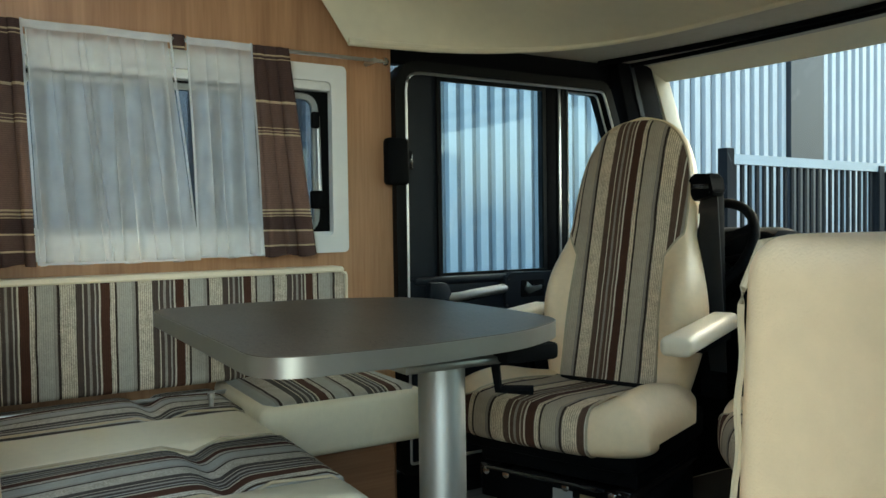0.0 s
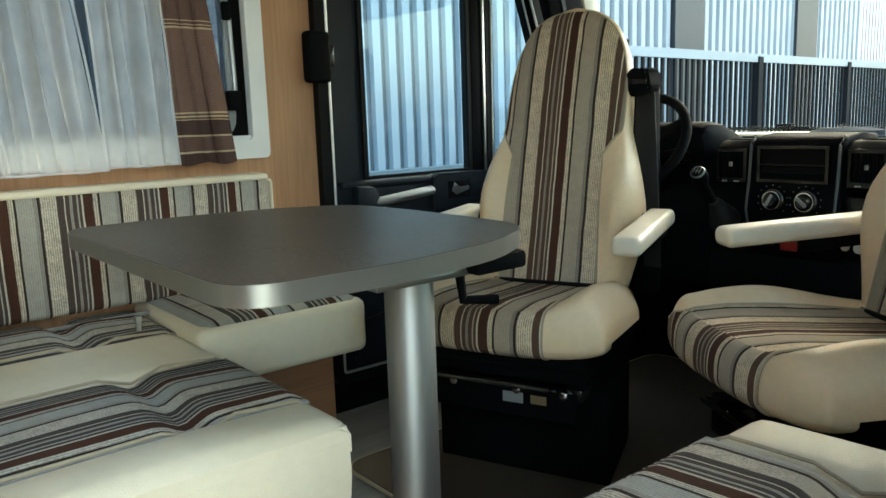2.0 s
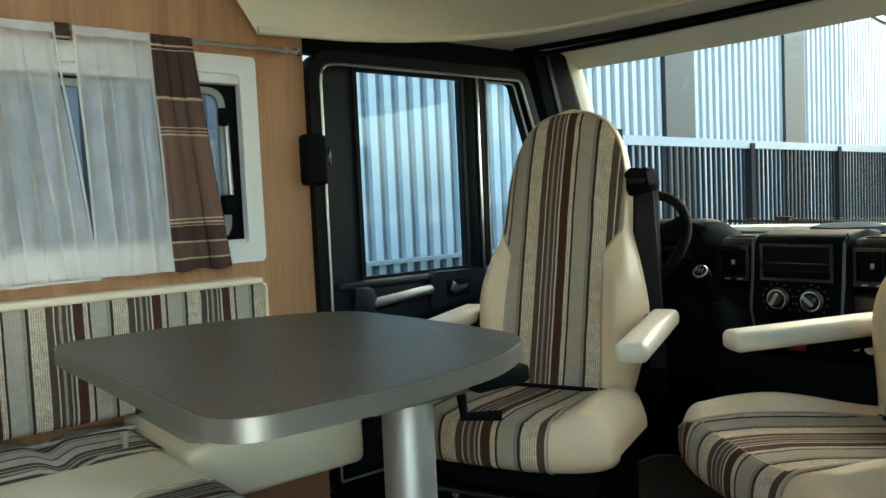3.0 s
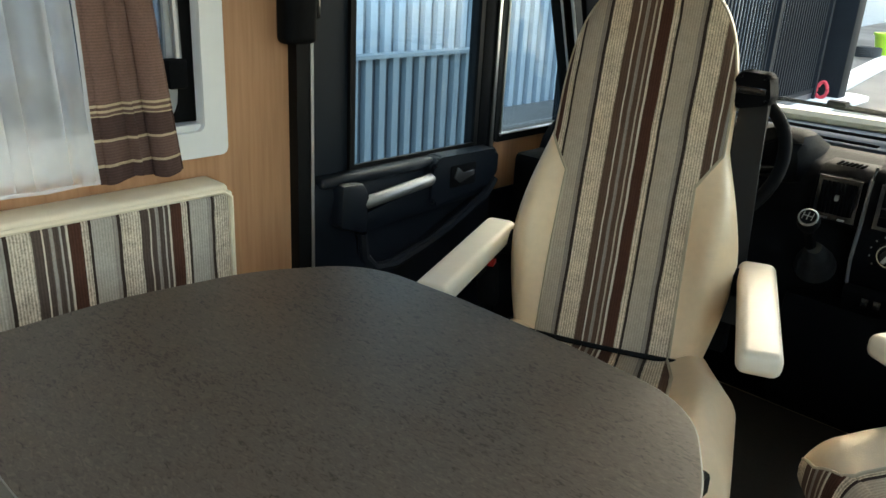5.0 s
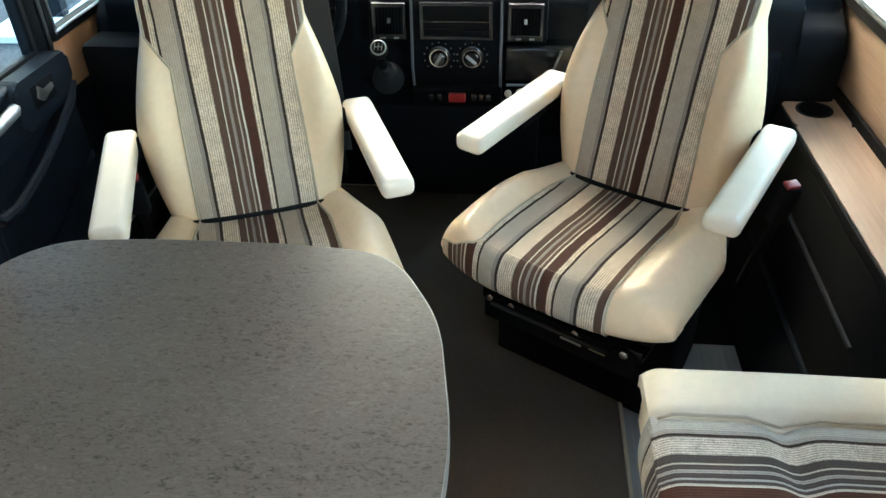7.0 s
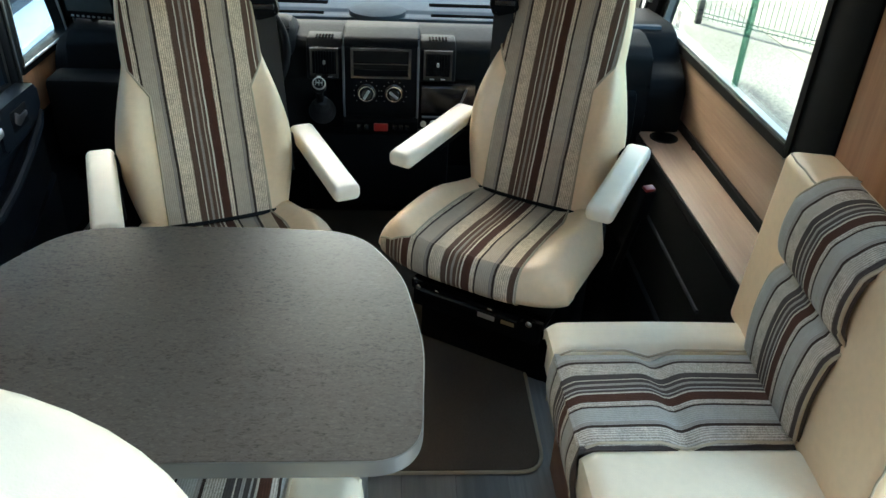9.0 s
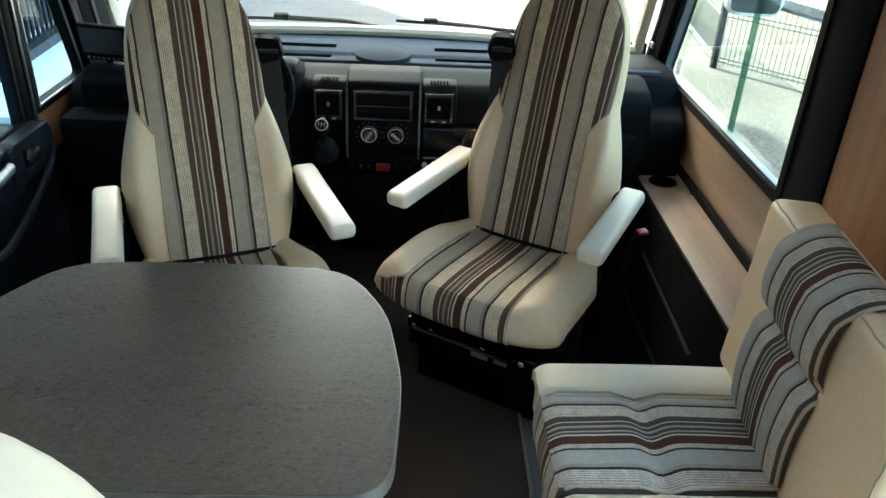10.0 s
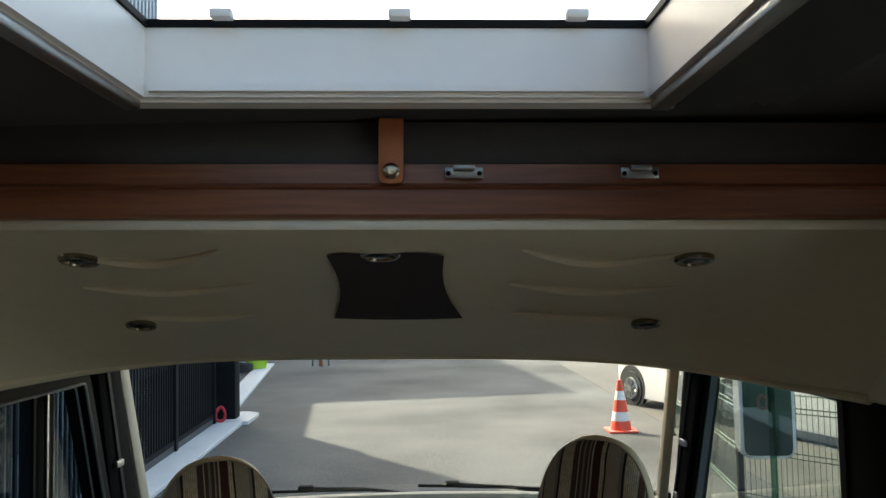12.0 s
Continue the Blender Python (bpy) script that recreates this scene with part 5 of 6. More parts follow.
for (a, b) in ((-0.86, -0.16), (0.22, 0.86)):
    part("defrost_slot", bbox(1.50, 1.545, a, b, 0.8285, 0.8335, 0.002), SLOT, dash)
    part("defrost_slot", bbox(1.325, 1.355, a, b, 0.838, 0.8435, 0.002), SLOT, dash)
# centre stack
st = part("radio_console", prism([(0.985, 0.595), (0.965, 0.66), (0.978, 0.74), (0.985, 0.835), (1.005, 0.856), (1.10, 0.864), (1.20, 0.858), (1.20, 0.58)], "y", -0.112, 0.135, 0.01), DASH, dash)
for y in (-0.108, 0.131):
    part("stack_bead", tube([(0.975, y, 0.60), (0.957, y, 0.66), (0.970, y, 0.74), (0.976, y, 0.835), (0.998, y, 0.858)], 0.004, 6), mat("grey_gloss", (0.12, 0.13, 0.14), 0.25), st)
part("radio_bay", ring([(-0.085, 0.735), (0.108, 0.735), (0.108, 0.833), (-0.085, 0.833)], [(-0.076, 0.743), (0.099, 0.743), (0.099, 0.825), (-0.076, 0.825)], "x", 0.966, 0.99), BLACK_GLOSS, dash, "empty radio bay")
part("radio_recess", bbox(0.9755, 0.98, -0.078, 0.101, 0.742, 0.827), RUBBER, dash)
part("bay_shelf", bbox(0.967, 0.985, -0.076, 0.099, 0.780, 0.785, 0.001), BLACK_GLOSS, dash)
part("bay_shelf", bbox(0.969, 0.985, -0.076, 0.099, 0.744, 0.762, 0.001), DASH, dash)
for y, turn in ((0.058, 30), (-0.031, -50)):
    kb = part("knob", lathe([(0.031, 0), (0.031, 0.006), (0.028, 0.008), (0.022, 0.009), (0.019, 0.024), (0.0155, 0.027)], (0.968, y, 0.687), (-1, 0, 0.05), 28), BLACK_GLOSS, dash)
    part("knob_ring", ring([(y + 0.0252 * math.cos(k / 28 * math.tau), 0.687 + 0.0252 * math.sin(k / 28 * math.tau)) for k in range(28)], [(y + 0.0232 * math.cos(k / 28 * math.tau), 0.687 + 0.0232 * math.sin(k / 28 * math.tau)) for k in range(28)], "x", 0.954, 0.962), CHROME, kb, "silver ring")
    part("pointer", bbox(-0.003, 0.003, -0.004, 0.004, -0.016, 0.018, 0.001, m=pose(0.940, y, 0.688, turn)), GREY_PLASTIC, kb)
    bm = bmesh.new()
    for k in range(11):
        a = radians(-40 + 26 * k)
        bbox(-0.001, 0.001, -0.0015, 0.0015, -0.0015, 0.0015, bm=bm, m=pose(0.963, y + 0.041 * math.cos(a), 0.687 + 0.041 * math.sin(a)))
    part("scale_marks", bm, mat("grey_marks", (0.14, 0.14, 0.14), 0.5), kb)


def vent(y0, y1, z0, z1):
    v = part("air_vent", prism([(1.0, z0 - 0.012), (0.988, z0), (1.0, z1), (1.03, z1 + 0.02), (1.10, z1 + 0.022), (1.10, z0 - 0.012)], "y", y0 - 0.012, y1 + 0.012, 0.008), DASH, dash)
    part("grille_frame", ring([(y0, z0), (y1, z0), (y1, z1), (y0, z1)], [(y0 + 0.008, z0 + 0.014), (y1 - 0.008, z0 + 0.014), (y1 - 0.008, z1 - 0.01), (y0 + 0.008, z1 - 0.01)], "x", 0.982, 1.0), BLACK_GLOSS, v)
    n = 8
    for k in range(n):
        yy = y0 + 0.010 + (y1 - y0 - 0.02) * (k + 0.5) / n
        part("slat", bbox(0.983, 0.998, yy - 0.002, yy + 0.002, z0 + 0.014, z1 - 0.01, 0.0008), DASH, v)
    part("slider", bbox(0.975, 0.984, (y0 + y1) / 2 - 0.004, (y0 + y1) / 2 + 0.004, (z0 + z1) / 2 - 0.003, (z0 + z1) / 2 + 0.010, 0.002), GREY_PLASTIC, v)
    for k in range(6):
        yy = y0 + 0.02 + (y1 - y0 - 0.04) * k / 5
        part("top_slit", bbox(1.02, 1.06, yy - 0.003, yy + 0.003, z1 + 0.021, z1 + 0.0235, 0.001), SLOT, v)
    for k in (-1, 1):
        part("thumbwheel", bbox(0.976, 0.984, (y0 + y1) / 2 + k * 0.018 - 0.007, (y0 + y1) / 2 + k * 0.018 + 0.007, z0 + 0.003, z0 + 0.006, 0.001), GREY_PLASTIC, v)


vent(0.148, 0.238, 0.728, 0.825)
vent(-0.218, -0.125, 0.728, 0.825)
part("switch_panel", prism([(0.985, 0.535), (0.972, 0.585), (0.985, 0.597), (1.05, 0.597), (1.05, 0.535)], "y", -0.112, 0.135, 0.004), BLACK, dash)
part("hazard_switch", bbox(0.965, 0.975, -0.012, 0.035, 0.553, 0.580, 0.003, m=None), REDP, dash, "red hazard switch")
for y in (0.06, 0.085, -0.035, -0.055, -0.075):
    part("switch", bbox(0.969, 0.976, y - 0.008, y + 0.008, 0.556, 0.577, 0.002), BLACK_GLOSS, dash)
part("tray", prism([(1.02, 0.60), (0.99, 0.61), (0.99, 0.70), (1.0, 0.71), (1.05, 0.71), (1.05, 0.60)], "y", -0.30, -0.12, 0.004), BLACK_GLOSS, dash)
part("tray_edge", tube([(0.985, -0.125, 0.60), (0.985, -0.235, 0.60), (0.982, -0.27, 0.70)], 0.004, 6), mat("grey_edge", (0.12, 0.125, 0.13), 0.3), dash)
part("socket", lathe([(0.014, 0), (0.014, 0.006), (0.009, 0.007)], (0.985, -0.165, 0.575), (-1, 0, 0.2), 16), ALU, dash, "chrome-rimmed power socket")
part("socket", lathe([(0.010, 0), (0.010, 0.006), (0.006, 0.007)], (0.985, -0.13, 0.575), (-1, 0, 0.2), 16), ALU, dash)
part("lower_console", prism([(1.03, 0.21), (0.99, 0.26), (0.975, 0.42), (0.985, 0.535), (1.12, 0.535), (1.2, 0.21)], "y", -0.22, 0.26, 0.015), BLACK, dash)
part("glovebox", prism([(1.03, 0.34), (1.015, 0.58), (1.03, 0.68), (1.08, 0.70), (1.08, 0.34)], "y", -0.86, -0.31, 0.012), DASH, dash)
part("cluster_hood", prism([(1.02, 0.77), (0.99, 0.862), (1.03, 0.902), (1.12, 0.896), (1.25, 0.848), (1.25, 0.77)], "y", 0.29, 0.70, 0.035), DASH, dash, "hood over the instruments")
part("cluster", bbox(1.005, 1.03, 0.33, 0.66, 0.78, 0.868, 0.01), BLACK_GLOSS, dash)
part("top_bulge", lathe([(0.10, -0.012), (0.10, 0.006), (0.07, 0.014), (0.02, 0.016)], (1.33, 0.03, 0.855), (0, 0, 1), 32), DASH_TOP_SHEEN, dash)
# blocks that join the dash to both sides
part("end_block", prism([(1.06, 0.30), (1.05, 0.66), (1.09, 0.755), (1.14, 0.79), (1.30, 0.80), (1.60, 0.79), (1.60, 0.30)], "y", 0.72, 1.08, 0.02), DASH, dash)
part("end_block", prism([(1.06, 0.30), (1.05, 0.68), (1.09, 0.73), (1.20, 0.74), (1.24, 0.83), (1.32, 0.85), (1.60, 0.83), (1.60, 0.30)], "y", -1.04, -0.86, 0.02), DASH, dash)
part("end_step", bbox(0.93, 1.06, 0.80, 1.06, 0.45, 0.72, 0.02), BLACK, dash)
bm = bmesh.new()
for k in range(9):
    a = k * 2.4
    r = 0.006 * math.sqrt(k)
    bbox(-0.002, 0.002, -0.002, 0.002, -0.002, 0.002, bm=bm, m=pose(1.155 + r * math.cos(a), 0.90 + r * math.sin(a), 0.789))
part("speaker_holes", bm, BLACK_GLOSS, dash)

sw = thing("steering_wheel", "black four-spoke steering wheel in front of the driver's seat", "steering wheel")
part("rim", tube([(0.185 * math.cos(k / 40 * math.tau), 0.185 * math.sin(k / 40 * math.tau), 0) for k in range(40)], 0.015, 10, closed=True), BLACK, sw)
part("hub", lathe([(0.05, -0.05), (0.075, -0.02), (0.07, 0.0), (0.05, 0.012), (0.01, 0.014)], (0, 0, 0), (0, 0, 1), 24), BLACK, sw)
for a in (20, 160, 235, 305):
    part("spoke", bbox(0.05, 0.18, -0.018, 0.018, -0.018, -0.006, 0.005, m=pose(0, 0, 0, 0, 0, a)), BLACK, sw)
sw.matrix_world = pose(0.90, 0.485, 0.83, 0, -52, 0)
part("column", tube([(0, 0, -0.03), (0, 0, -0.20)], 0.045, 12), BLACK, sw)
part("stalk", tube([(0.0, -0.05, -0.05), (0.02, -0.16, -0.04)], 0.009, 8), BLACK, sw)
gr = thing("gear_lever", "black gear lever with a silver ringed knob on the dashboard", "gear lever", (0.84, 0.2, 0.70))
gr.matrix_world = pose(0, 0, 0)
part("knob", lathe([(0.012, -0.042), (0.016, -0.03), (0.023, -0.006), (0.0225, 0.012), (0.019, 0.018), (0.008, 0.020)], (0.83, 0.197, 0.757), (-0.75, -0.1, 0.65), 24), BLACK, gr)
part("knob_ring", lathe([(0.0200, 0.0150), (0.0204, 0.0175), (0.0182, 0.0205), (0.0166, 0.0198), (0.0200, 0.0150)], (0.83, 0.197, 0.757), (-0.75, -0.1, 0.65), 24, cap=False), COLUMN, gr, "silver ring")
bm = bmesh.new()
G = pose(0.83, 0.197, 0.757) @ Vector((0, 0, 1)).rotation_difference(Vector((-0.75, -0.1, 0.65)).normalized()).to_matrix().to_4x4()
for (a, b, c, d) in ((-0.010, -0.0088, -0.009, 0.009), (-0.0006, 0.0006, -0.009, 0.009), (0.0088, 0.010, -0.009, 0.009), (-0.010, 0.010, -0.0006, 0.0006)):
    bbox(c, d, a, b, 0.0238, 0.0245, bm=bm, m=G)
part("gate_mark", bm, GREY_PLASTIC, gr, smooth=False)
part("stem", tube([(0.855, 0.199, 0.73), (0.93, 0.205, 0.66)], 0.012, 8), BLACK, gr)
part("boot", lathe([(0.045, 0.01), (0.042, 0.03), (0.036, 0.04), (0.034, 0.055), (0.026, 0.065), (0.024, 0.085), (0.015, 0.11)], (0.985, 0.205, 0.61), (-0.75, -0.1, 0.65), 20), BELT, gr, "folded gaiter")

mo = thing("monitor", "small flat reversing monitor on a stand at the dash corner", "monitor")
part("case", bbox(-0.012, 0.012, -0.088, 0.088, 0.0, 0.125, 0.006), BLACK, mo)
part("screen", bbox(-0.0135, -0.0125, -0.078, 0.078, 0.028, 0.117), SCREEN, mo)
for k in range(8):
    part("button", bbox(-0.0155, -0.0125, -0.066 + 0.018 * k, -0.057 + 0.018 * k, 0.009, 0.015, 0.001), ALU, mo)
part("stand", bbox(-0.03, 0.03, -0.04, 0.04, -0.03, -0.02, 0.004), BLACK, mo)
part("neck", tube([(0, 0, -0.022), (0, 0, 0.004)], 0.012, 10), BLACK, mo)
mo.matrix_world = pose(1.17, 0.955, 0.845, 0, -10, -10)

# passenger side shelf with cup hole
sh = thing("side_shelf", "walnut veneered side shelf with a round black cup hole", "shelf", (0.7, -0.98, 0))
sh.matrix_world = pose(0, 0, 0)
bm = bmesh.new()
bmesh.ops.create_circle(bm, cap_ends=False, segments=32, radius=0.045, matrix=pose(1.0, -0.968, 0.535))
hole = [v.co.xy.copy() for v in bm.verts]
bm.free()
sq = []
for p in hole:
    d = p - Vector((1.0, -0.968))
    k = max(abs(d.x) / 0.10, abs(d.y) / 0.075)
    sq.append(tuple(Vector((1.0, -0.968)) + d / k))
bm = ring(sq, [tuple(p) for p in hole], "z", 0.517, 0.535)
bbox(0.09, 0.90, -1.043, -0.893, 0.517, 0.535, bm=bm)
bbox(1.10, 1.24, -1.043, -0.893, 0.517, 0.535, bm=bm)
part("board", bm, WOOD_X, sh, smooth=False)
part("cup_rim", ring([tuple(Vector((1.0, -0.968)) + (p - Vector((1.0, -0.968))) * 1.08) for p in hole], [tuple(Vector((1.0, -0.968)) + (p - Vector((1.0, -0.968))) * 0.96) for p in hole], "z", 0.48, 0.538), BLACK, sh, "black cup ring")
part("cup_base", bbox(0.94, 1.06, -1.03, -0.91, 0.44, 0.448), BLACK, sh)
part("front_edge", bbox(0.09, 1.24, -0.893, -0.885, 0.505, 0.533, 0.002), BLACK, sh)
part("wall_seal", bbox(0.09, 1.24, -1.058, -1.044, 0.51, 0.562, 0.004), BLACK, sh, "black upstand along the wall")
part("apron", prism([(-0.885, 0.505), (-0.90, 0.505), (-0.93, 0.2), (-0.93, 0.0), (-0.78, 0.0), (-0.80, 0.06), (-0.87, 0.12), (-0.88, 0.3)], "x", 0.06, 1.24), BLACK, sh, "black moulded lower panel")
part("apron_rib", tube([(0.25, -0.876, 0.34), (0.80, -0.876, 0.36)], 0.006, 6), NAVY, sh)
part("apron_rib", tube([(0.10, -0.868, 0.13), (0.95, -0.866, 0.16)], 0.008, 6), NAVY, sh)


# ---- outside ----
GZ = -0.6
bm = bmesh.new()
bmesh.ops.create_grid(bm, x_segments=8, y_segments=8, size=1500, matrix=Matrix.Translation((0, 0, GZ)))
tagged(part("ground", bm, ASPHALT, smooth=False), "dark asphalt yard", "ground", kind="structure")
tagged(part("verge", prism([(2.5, -3.9), (40, -3.9), (40, -14), (-12, -14), (-12, -3.9)], "z", GZ + 0.001, GZ + 0.006), GRAVEL, smooth=False), "light gravel ground behind the mesh fence", "ground", kind="structure")
FY = 3.7
tagged(part("kerb", prism([(4.3, 3.05), (12.9, 3.42), (12.9, 4.3), (4.3, 3.9)], "z", GZ, GZ + 0.06, 0.01), CONCRETE, smooth=False), "pale concrete kerb under the fence", "kerb", kind="structure")
tagged(part("kerb", prism(rounded([(12.5, 3.30), (13.5, 3.32), (13.7, 3.6), (13.6, 4.3), (12.5, 4.25)], [0.02, 0.2, 0.2, 0.05, 0.02]), "z", GZ + 0.002, GZ + 0.065), CONCRETE), "rounded concrete pad under the gate post", "kerb", kind="structure")
tagged(part("kerb", prism([(13.55, 3.85), (24.4, 5.30), (24.4, 5.85), (13.55, 4.28)], "z", GZ, GZ + 0.06, 0.01), CONCRETE), "pale concrete kerb running on past the gate post", "kerb", kind="structure")
fence = thing("fence", "black vertical-bar metal fence with blue-grey top rail", "fence", (8, FY, GZ))
fence.matrix_world = pose(8.5, 3.70, 0, 0, 0, 2.8) @ pose(-8.5, -FY, 0)
part("bottom_rail", bbox(4.75, 12.38, FY - 0.03, FY + 0.03, GZ + 0.16, GZ + 0.22), FENCE, fence, smooth=False)
part("top_rail", bbox(4.75, 12.38, FY - 0.035, FY + 0.035, 1.44, 1.53), FENCE_RAIL, fence, smooth=False)
part("plinth", bbox(4.75, 12.38, FY - 0.02, FY + 0.06, GZ + 0.058, GZ + 0.16), FACADE_DARK, fence, smooth=False)
for x in (4.78, 7.4, 9.95, 12.33):
    part("post", bbox(x - 0.05, x + 0.05, FY - 0.05, FY + 0.05, GZ + 0.058, 1.58 if x < 5 else 1.50), FENCE, fence, smooth=False)
bar = part("bar", bbox(-0.02, 0.02, -0.011, 0.011, GZ + 0.2, 1.45), FENCE, fence, smooth=False)
bar.location = (4.9, FY, 0)
for k in range(1, 66):
    c = bar.copy()
    scene.collection.objects.link(c)
    c.location = (4.9 + 0.112 * k, FY, 0)
gp = thing("gate_post", "thick black square gate post on the kerb", "post", (13.0, FY + 0.1, GZ))
gp.matrix_world = pose(0, 0, 0)
part("post", bbox(12.75, 13.1, 3.60, 3.96, GZ + 0.058, 2.2, 0.01), FENCE, gp)
part("cap", bbox(12.73, 13.12, 3.58, 3.98, 2.2, 2.23, 0.01), FENCE, gp)
part("strip", bbox(12.62, 12.72, 4.0, 4.06, GZ + 0.058, 1.6, 0.004), FACADE, gp, "pale metal strip")
lh = thing("lifting_loop", "red plastic loop lying at the foot of the gate post", "loop", (12.4, FY - 0.2, GZ + 0.12))
lh.matrix_world = pose(0, 0, 0)
part("loop", tube([(12.45 + 0.05 * f, 3.79 + 0.10 * math.sin(a_) * (1 - 0.35 * f), GZ + 0.08 + 0.24 * f) for f, a_ in [((1 + math.cos(q_)) / 2, q_) for q_ in [k / 20 * math.tau for k in range(20)]]], 0.028, 8, closed=True), mat("red_webbing", (0.55, 0.03, 0.045), 0.6), lh)


def hall(name, label, x0, x1, y0, y1, h, ribs=True):
    b = thing(name, label, "building", ((x0 + x1) / 2, y0, GZ))
    b.matrix_world = pose(0, 0, 0)
    part("wall", bbox(x0, x1, y0, y1, GZ, h), FACADE_GROOVE_SHADE, b, smooth=False)
    part("roof_edge", bbox(x0 - 0.05, x1 + 0.05, y0 - 0.08, y1, h, h + 0.2), FACADE_DARK, b, smooth=False)
    if ribs:
        bm = bmesh.new()
        for k in range(int((x1 - x0) / 0.3)):
            x = x0 + 0.3 * k
            prism([(x, y0), (x + 0.03, y0 - 0.06), (x + 0.19, y0 - 0.06), (x + 0.22, y0)], "z", GZ, h - 0.1, bm=bm)
        rb_ = part("cladding_rib", bm, FACADE, b, smooth=False)
        rb_["kind"] = "stuff"
    return b


FB = 6.3
b1 = hall("warehouse", "large warehouse clad in ribbed light grey metal sheet", -25, 16.3, FB, 20, 9.5, False)
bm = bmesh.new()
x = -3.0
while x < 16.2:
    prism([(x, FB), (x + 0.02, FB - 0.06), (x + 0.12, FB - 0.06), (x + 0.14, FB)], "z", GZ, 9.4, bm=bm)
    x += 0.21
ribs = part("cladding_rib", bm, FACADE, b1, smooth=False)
ribs["kind"] = "stuff"
part("dark_bay", bbox(9.55, 10.35, FB - 0.12, FB + 0.02, GZ, 9.4), FACADE_DARK, b1, "dark recessed bay", smooth=False)
part("dark_bay", bbox(13.4, 14.2, FB - 0.12, FB + 0.02, GZ, 9.4), FACADE_DARK, b1, smooth=False)
b2 = hall("warehouse", "lower warehouse at the far end of the yard", 16.5, 31.9, 8.2, 20, 6.2)
# b3 is an added block; corner and height set by the shadow it throws.
b3 = hall("warehouse", "tall warehouse block added to cast shade on the far yard", 32.0, 60, 8.0, 26, 13.5)
for hb in (b2, b3):
    hb.matrix_world = pose(16.5, 8.2, 0, 0, 0, 7) @ pose(-16.5, -8.2, 0)

# low corrugated boundary wall close beside the vehicle
cw = thing("boundary_wall", "low dark blue-grey corrugated boundary wall beside the parked vehicle", "wall", (0, 4.2, GZ))
cw.matrix_world = pose(0, 0, 0)
# Dark sheet behind the ribs: groove shade put into its colour.
part("sheet", bbox(-9, 4.66, 4.2, 4.24, GZ, 0.50), FACADE_DARK, cw, smooth=False)
part("cap", bbox(-9, 4.68, 4.13, 4.26, 0.502, 0.53), LOW_WALL, cw, smooth=False)
bm = bmesh.new()
for k in range(96):
    x = -8.9 + 0.141 * k
    prism([(x, 4.199), (x + 0.014, 4.158), (x + 0.078, 4.158), (x + 0.092, 4.199)], "z", GZ, 0.50, bm=bm)
ribs = part("corrugation", bm, LOW_WALL, cw, smooth=False)
ribs["kind"] = "stuff"

# plant pot and bench far off
pot = thing("plant_pot", "large lime green plastic tub by the kerb", "plant pot", (22.8, 5.2, GZ))
pot.matrix_world = pose(0, 0, 0)
part("tub", lathe([(0.28, 0), (0.38, 0.55), (0.42, 0.56), (0.42, 0.62), (0.36, 0.62), (0.34, 0.5)], (22.8, 5.52, GZ), (0, 0, 1), 24), LIME, pot)
part("soil", lathe([(0.33, 0.52), (0.1, 0.53)], (22.8, 5.52, GZ), (0, 0, 1), 24), TYRE, pot)
hs = thing("hose", "coiled black hose lying beside the tub", "hose", (21.6, 5.0, GZ))
hs.matrix_world = pose(0, 0, 0)
part("coil", tube([(22.0 + 0.4 * math.cos(k * 0.5), 5.78 + 0.3 * math.sin(k * 0.5), GZ + 0.04 + 0.004 * k) for k in range(60)], 0.03, 6), TYRE, hs)
tb = thing("tree_stake", "young tree trunk held by two stakes at the yard edge", "stake", (24.3, 3.8, GZ))
tb.matrix_world = pose(0, 0, 0)
part("trunk", tube([(23.7, 3.65, GZ), (23.72, 3.65, 5.2)], [0.07, 0.04], 8), WOOD_DARK, tb)
# Limbs stand out of view, added for the streaked shadow on the asphalt.
for k in range(9):
    a_ = k * 2.4
    z_ = 2.2 + 0.33 * k
    part("limb", tube([(23.71, 3.65, z_), (23.71 + 0.5 * math.cos(a_), 3.65 + 0.5 * math.sin(a_), z_ + 0.5), (23.71 + 0.8 * math.cos(a_ + 0.3), 3.65 + 0.8 * math.sin(a_ + 0.3), z_ + 1.2)], [0.045, 0.035, 0.02], 6), WOOD_DARK, tb)
for y in (3.40, 3.92):
    part("stake", tube([(23.7, y, GZ), (23.7, y, 1.1)], 0.03, 6), GREEN_WIRE, tb)


def cone(x, y):
    c = thing("traffic_cone", "orange and white traffic cone on a square base", "traffic cone", (x, y, GZ), group="traffic cones")
    c.matrix_world = pose(0, 0, 0)
    part("base", bbox(x - 0.23, x + 0.23, y - 0.23, y + 0.23, GZ, GZ + 0.035, 0.01), ORANGE, c)
    hh, r0, r1 = 0.82, 0.17, 0.035

    def r(t):
        return r0 + (r1 - r0) * t
    for a, b, mm in ((0.0, 0.18, ORANGE), (0.18, 0.36, SIGN_WHITE), (0.36, 0.6, ORANGE), (0.6, 0.78, SIGN_WHITE), (0.78, 1.0, ORANGE)):
        part("band", lathe([(r(a), GZ * 0 + 0.035 + (hh - 0.035) * a), (r(b), 0.035 + (hh - 0.035) * b)], (x, y, GZ), (0, 0, 1), 20), mm, c)


cone(11.05, -3.04)
cone(23.4, -5.75)


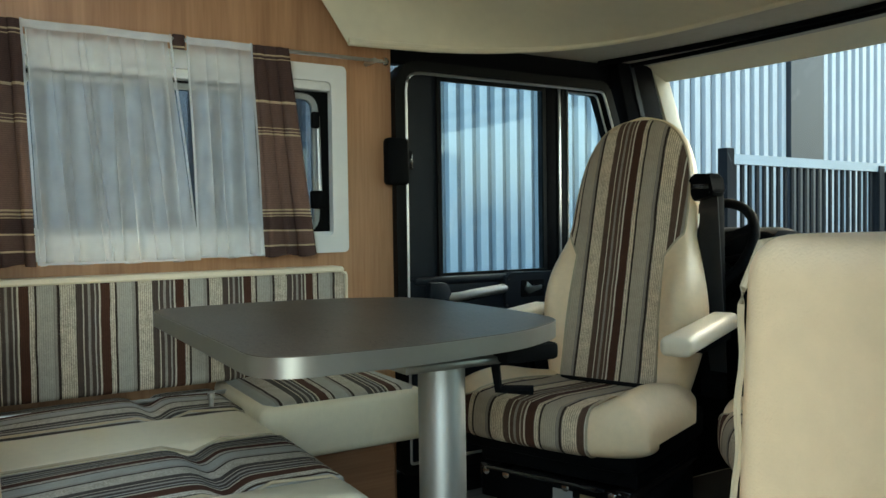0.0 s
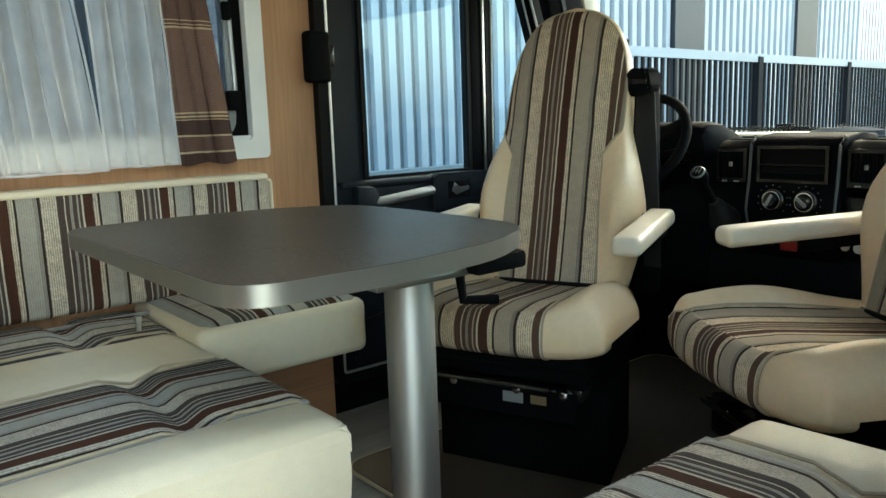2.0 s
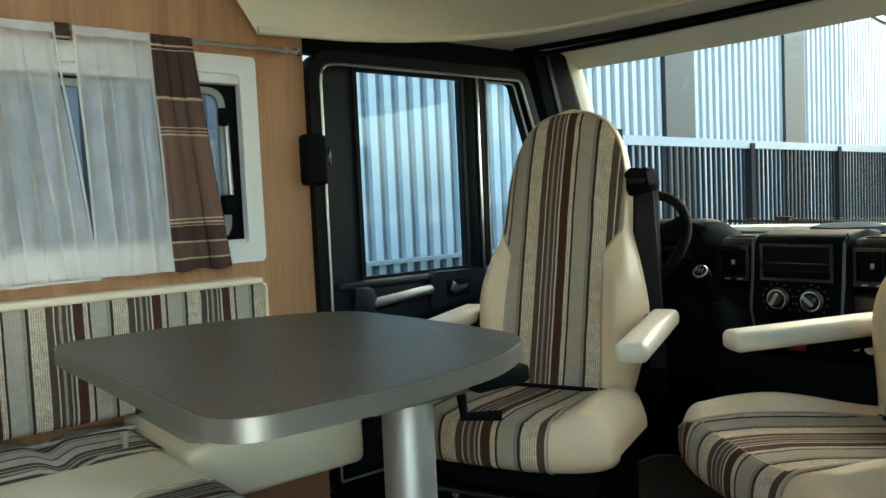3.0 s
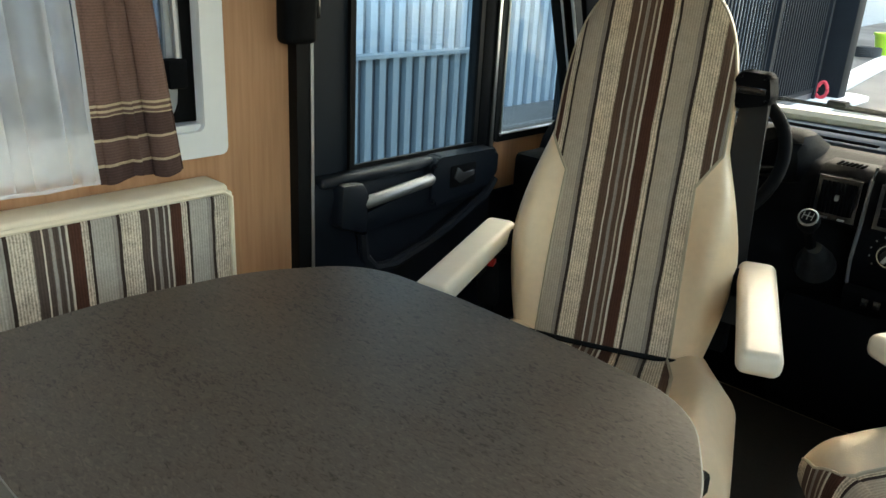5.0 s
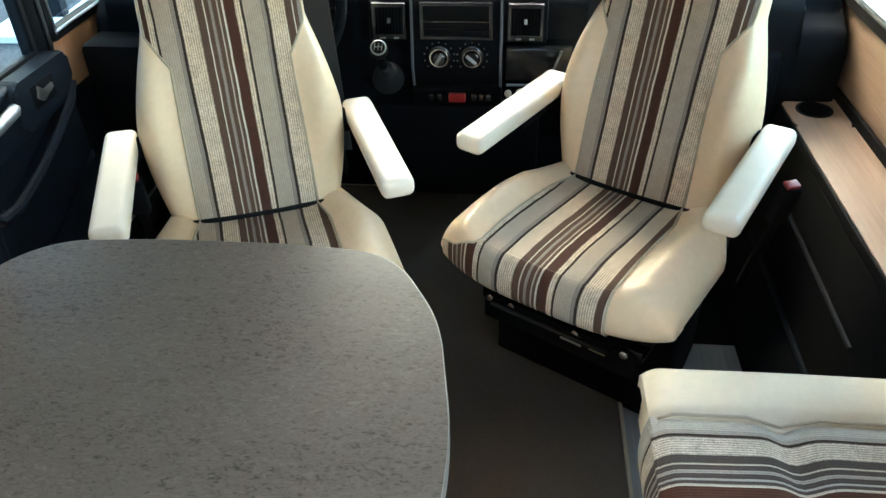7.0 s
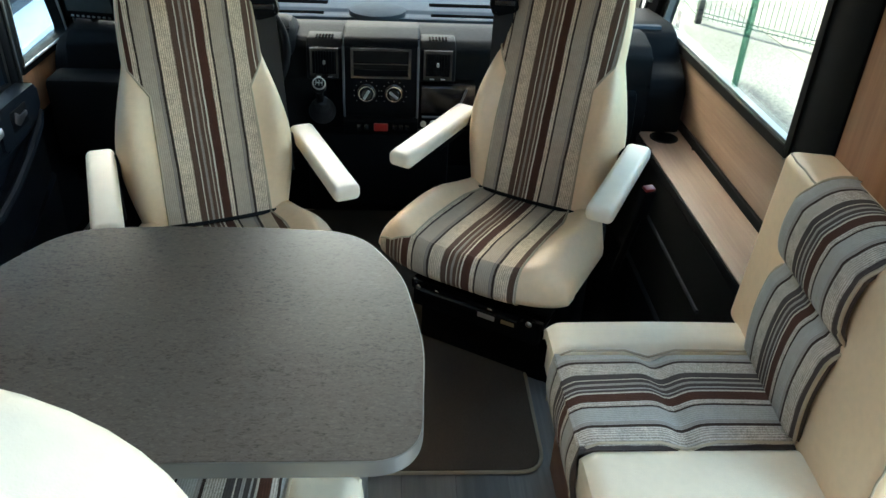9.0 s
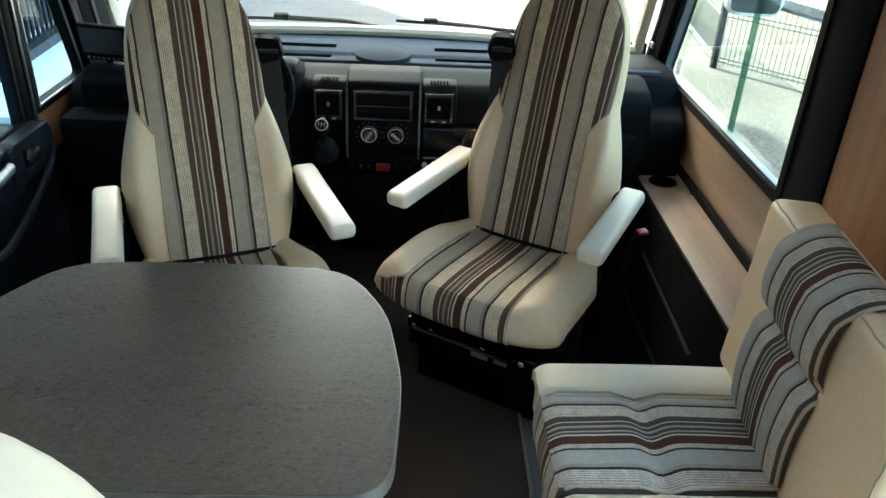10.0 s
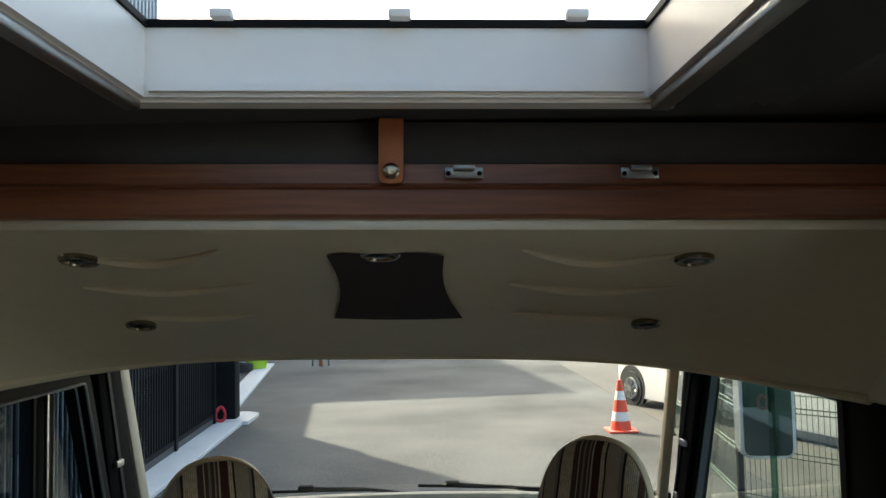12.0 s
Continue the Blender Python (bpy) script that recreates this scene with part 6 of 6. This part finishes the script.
def wheel(parent, x, y, z, r, wdt, s):
    t = part("wheel", lathe([(r * 0.62, -wdt / 2), (r * 0.95, -wdt / 2), (r, -wdt / 2 + 0.03), (r, wdt / 2 - 0.03), (r * 0.95, wdt / 2), (r * 0.62, wdt / 2)], (x, y, z), (0, 1, 0), 28), TYRE, parent)
    part("rim", lathe([(r * 0.63, 0), (r * 0.60, 0.03), (r * 0.2, 0.01), (r * 0.18, 0.05), (0.02, 0.055)], (x, y + s * wdt / 2, z), (0, s, 0), 24), ALU, t, "silver wheel trim")
    for k in range(9):
        a = k / 9 * math.tau
        part("spoke", bbox(r * 0.2, r * 0.58, -0.02, 0.02, -0.012, 0.012, m=pose(x, y + s * (wdt / 2 + 0.03), z, 90, 0, 0) @ pose(0, 0, 0, 0, 0, math.degrees(a))), ALU_EDGE, t)


def camper(x, y, ln, wd, ht, label, place, nose):
    """A parked white coach-built van along x, its near side at y."""
    c = thing("camper_van", label, "vehicle", (x + ln / 2, y - wd / 2, GZ))
    c.matrix_world = place
    part("body", prism([(x, GZ + 0.16), (x + ln - 0.1, GZ + 0.16), (x + ln, GZ + 0.3), (x + ln, GZ + ht - 0.25), (x + ln - 0.3, GZ + ht), (x + 1.8, GZ + ht), (x + 1.2, GZ + ht - 0.15), (x + 0.75, GZ + 1.35), (x + 0.05, GZ + 1.1)], "y", y - wd, y, 0.05), VAN, c)
    for wx in (x + ln - nose - 2.75, x + ln - nose):
        part("wheel_arch", lathe([(0.43, 0), (0.43, 0.004)], (wx, y - 0.001, GZ + 0.36), (0, 1, 0), 28), TYRE, c)
        wheel(c, wx, y - 0.08, GZ + 0.34, 0.34, 0.2, 1)
    part("skirt", bbox(x + 0.3, x + ln - 3.8, y - wd + 0.05, y - 0.02, GZ + 0.06, GZ + 0.2, 0.02), FACADE_DARK, c)
    part("window", bbox(x + 1.15, x + 1.9, y - 0.004, y + 0.006, GZ + 1.35, GZ + 1.95, 0.03), SCREEN, c)
    part("window", bbox(x + 3.2, x + 4.2, y - 0.004, y + 0.006, GZ + 1.5, GZ + 2.0, 0.03), SCREEN, c)
    part("bumper", bbox(x + ln - 0.3, x + ln + 0.05, y - wd + 0.1, y - 0.05, GZ + 0.2, GZ + 0.45, 0.05), FACADE_DARK, c)


camper(-6.6, 0.0, 7.1, 2.2, 2.8, "white camper van parked across the yard", pose(13.75, -3.92, 0, 0, 0, 20), 0.5)

# green mesh fence on the right
mf = thing("mesh_fence", "green welded wire mesh fence on square posts", "fence", (7, -4, GZ))
mf.matrix_world = pose(0, 0, 0)
A, B, C = Vector((10.6, -3.75)), Vector((6.75, -3.28)), Vector((3.6, -6.0))
for p in (A, B, (B + C) / 2, C):
    part("post", bbox(p.x - 0.03, p.x + 0.03, p.y - 0.03, p.y + 0.03, GZ, 0.62, 0.004), FENCE, mf)
for a, b in ((A, B), (B, C)):
    d = b - a
    n = int(d.length / 0.055)
    bm = bmesh.new()
    for k in range(1, n):
        p = a + d * (k / n)
        tube([(p.x, p.y, GZ + 0.05), (p.x, p.y, 0.6)], 0.004, 4, bm=bm)
    w_ = part("wires", bm, GREEN_WIRE, mf)
    w_["kind"] = "stuff"
    for z in (GZ + 0.08, GZ + 0.12, GZ + 0.55, GZ + 0.6, GZ + 1.0, GZ + 1.05, 0.58):
        part("cross_wire", tube([(a.x, a.y, z), (b.x, b.y, z)], 0.006, 4), GREEN_WIRE, mf)

# own mirrors
mr = thing("wing_mirror", "tall door mirror of the vehicle seen through the passenger window", "mirror", (1.75, -1.45, 0.9))
mh = rounded([(-0.115, -0.20), (0.115, -0.20), (0.115, 0.20), (-0.115, 0.20)], 0.05)
part("housing", prism(mh, "x", 0.0, 0.10, 0.015), VAN, mr)
part("glass", prism(inset(mh, 0.014), "x", -0.004, 0.001), mat("mirror_glass", (0.075, 0.14, 0.14), 0.02, 1.0, vary=0.0), mr, "mirror glass")
part("arm", tube([(0.05, 0.0, 0.19), (0.0, 0.12, 0.25), (-0.46, 0.445, 0.26)], 0.022, 8), BLACK, mr)
mr.matrix_world = pose(1.86, -1.515, 1.14, 0, 0, -7)

# ---- floor boards, laid along the vehicle ----
floor_ob = bpy.data.objects["floor"]
rnd = random.Random(5)
board_bm = bbox(-0.45, 0.45, -0.0705, 0.0705, 0.0, 0.004, 0.0012, 1)
board = part("plank", board_bm, FLOOR, floor_ob, smooth=False)
first = True
for k in range(15):
    y = R + 0.0715 + 0.143 * k
    x = -2.15 - rnd.uniform(0.0, 0.45)
    while x < 0.60:
        if x + 0.45 < 0.62 and x - 0.45 > -2.6:
            b = board if first else board.copy()
            if not first:
                scene.collection.objects.link(b)
            first = False
            b.location = (x, y, 0.0005)
        x += 0.902
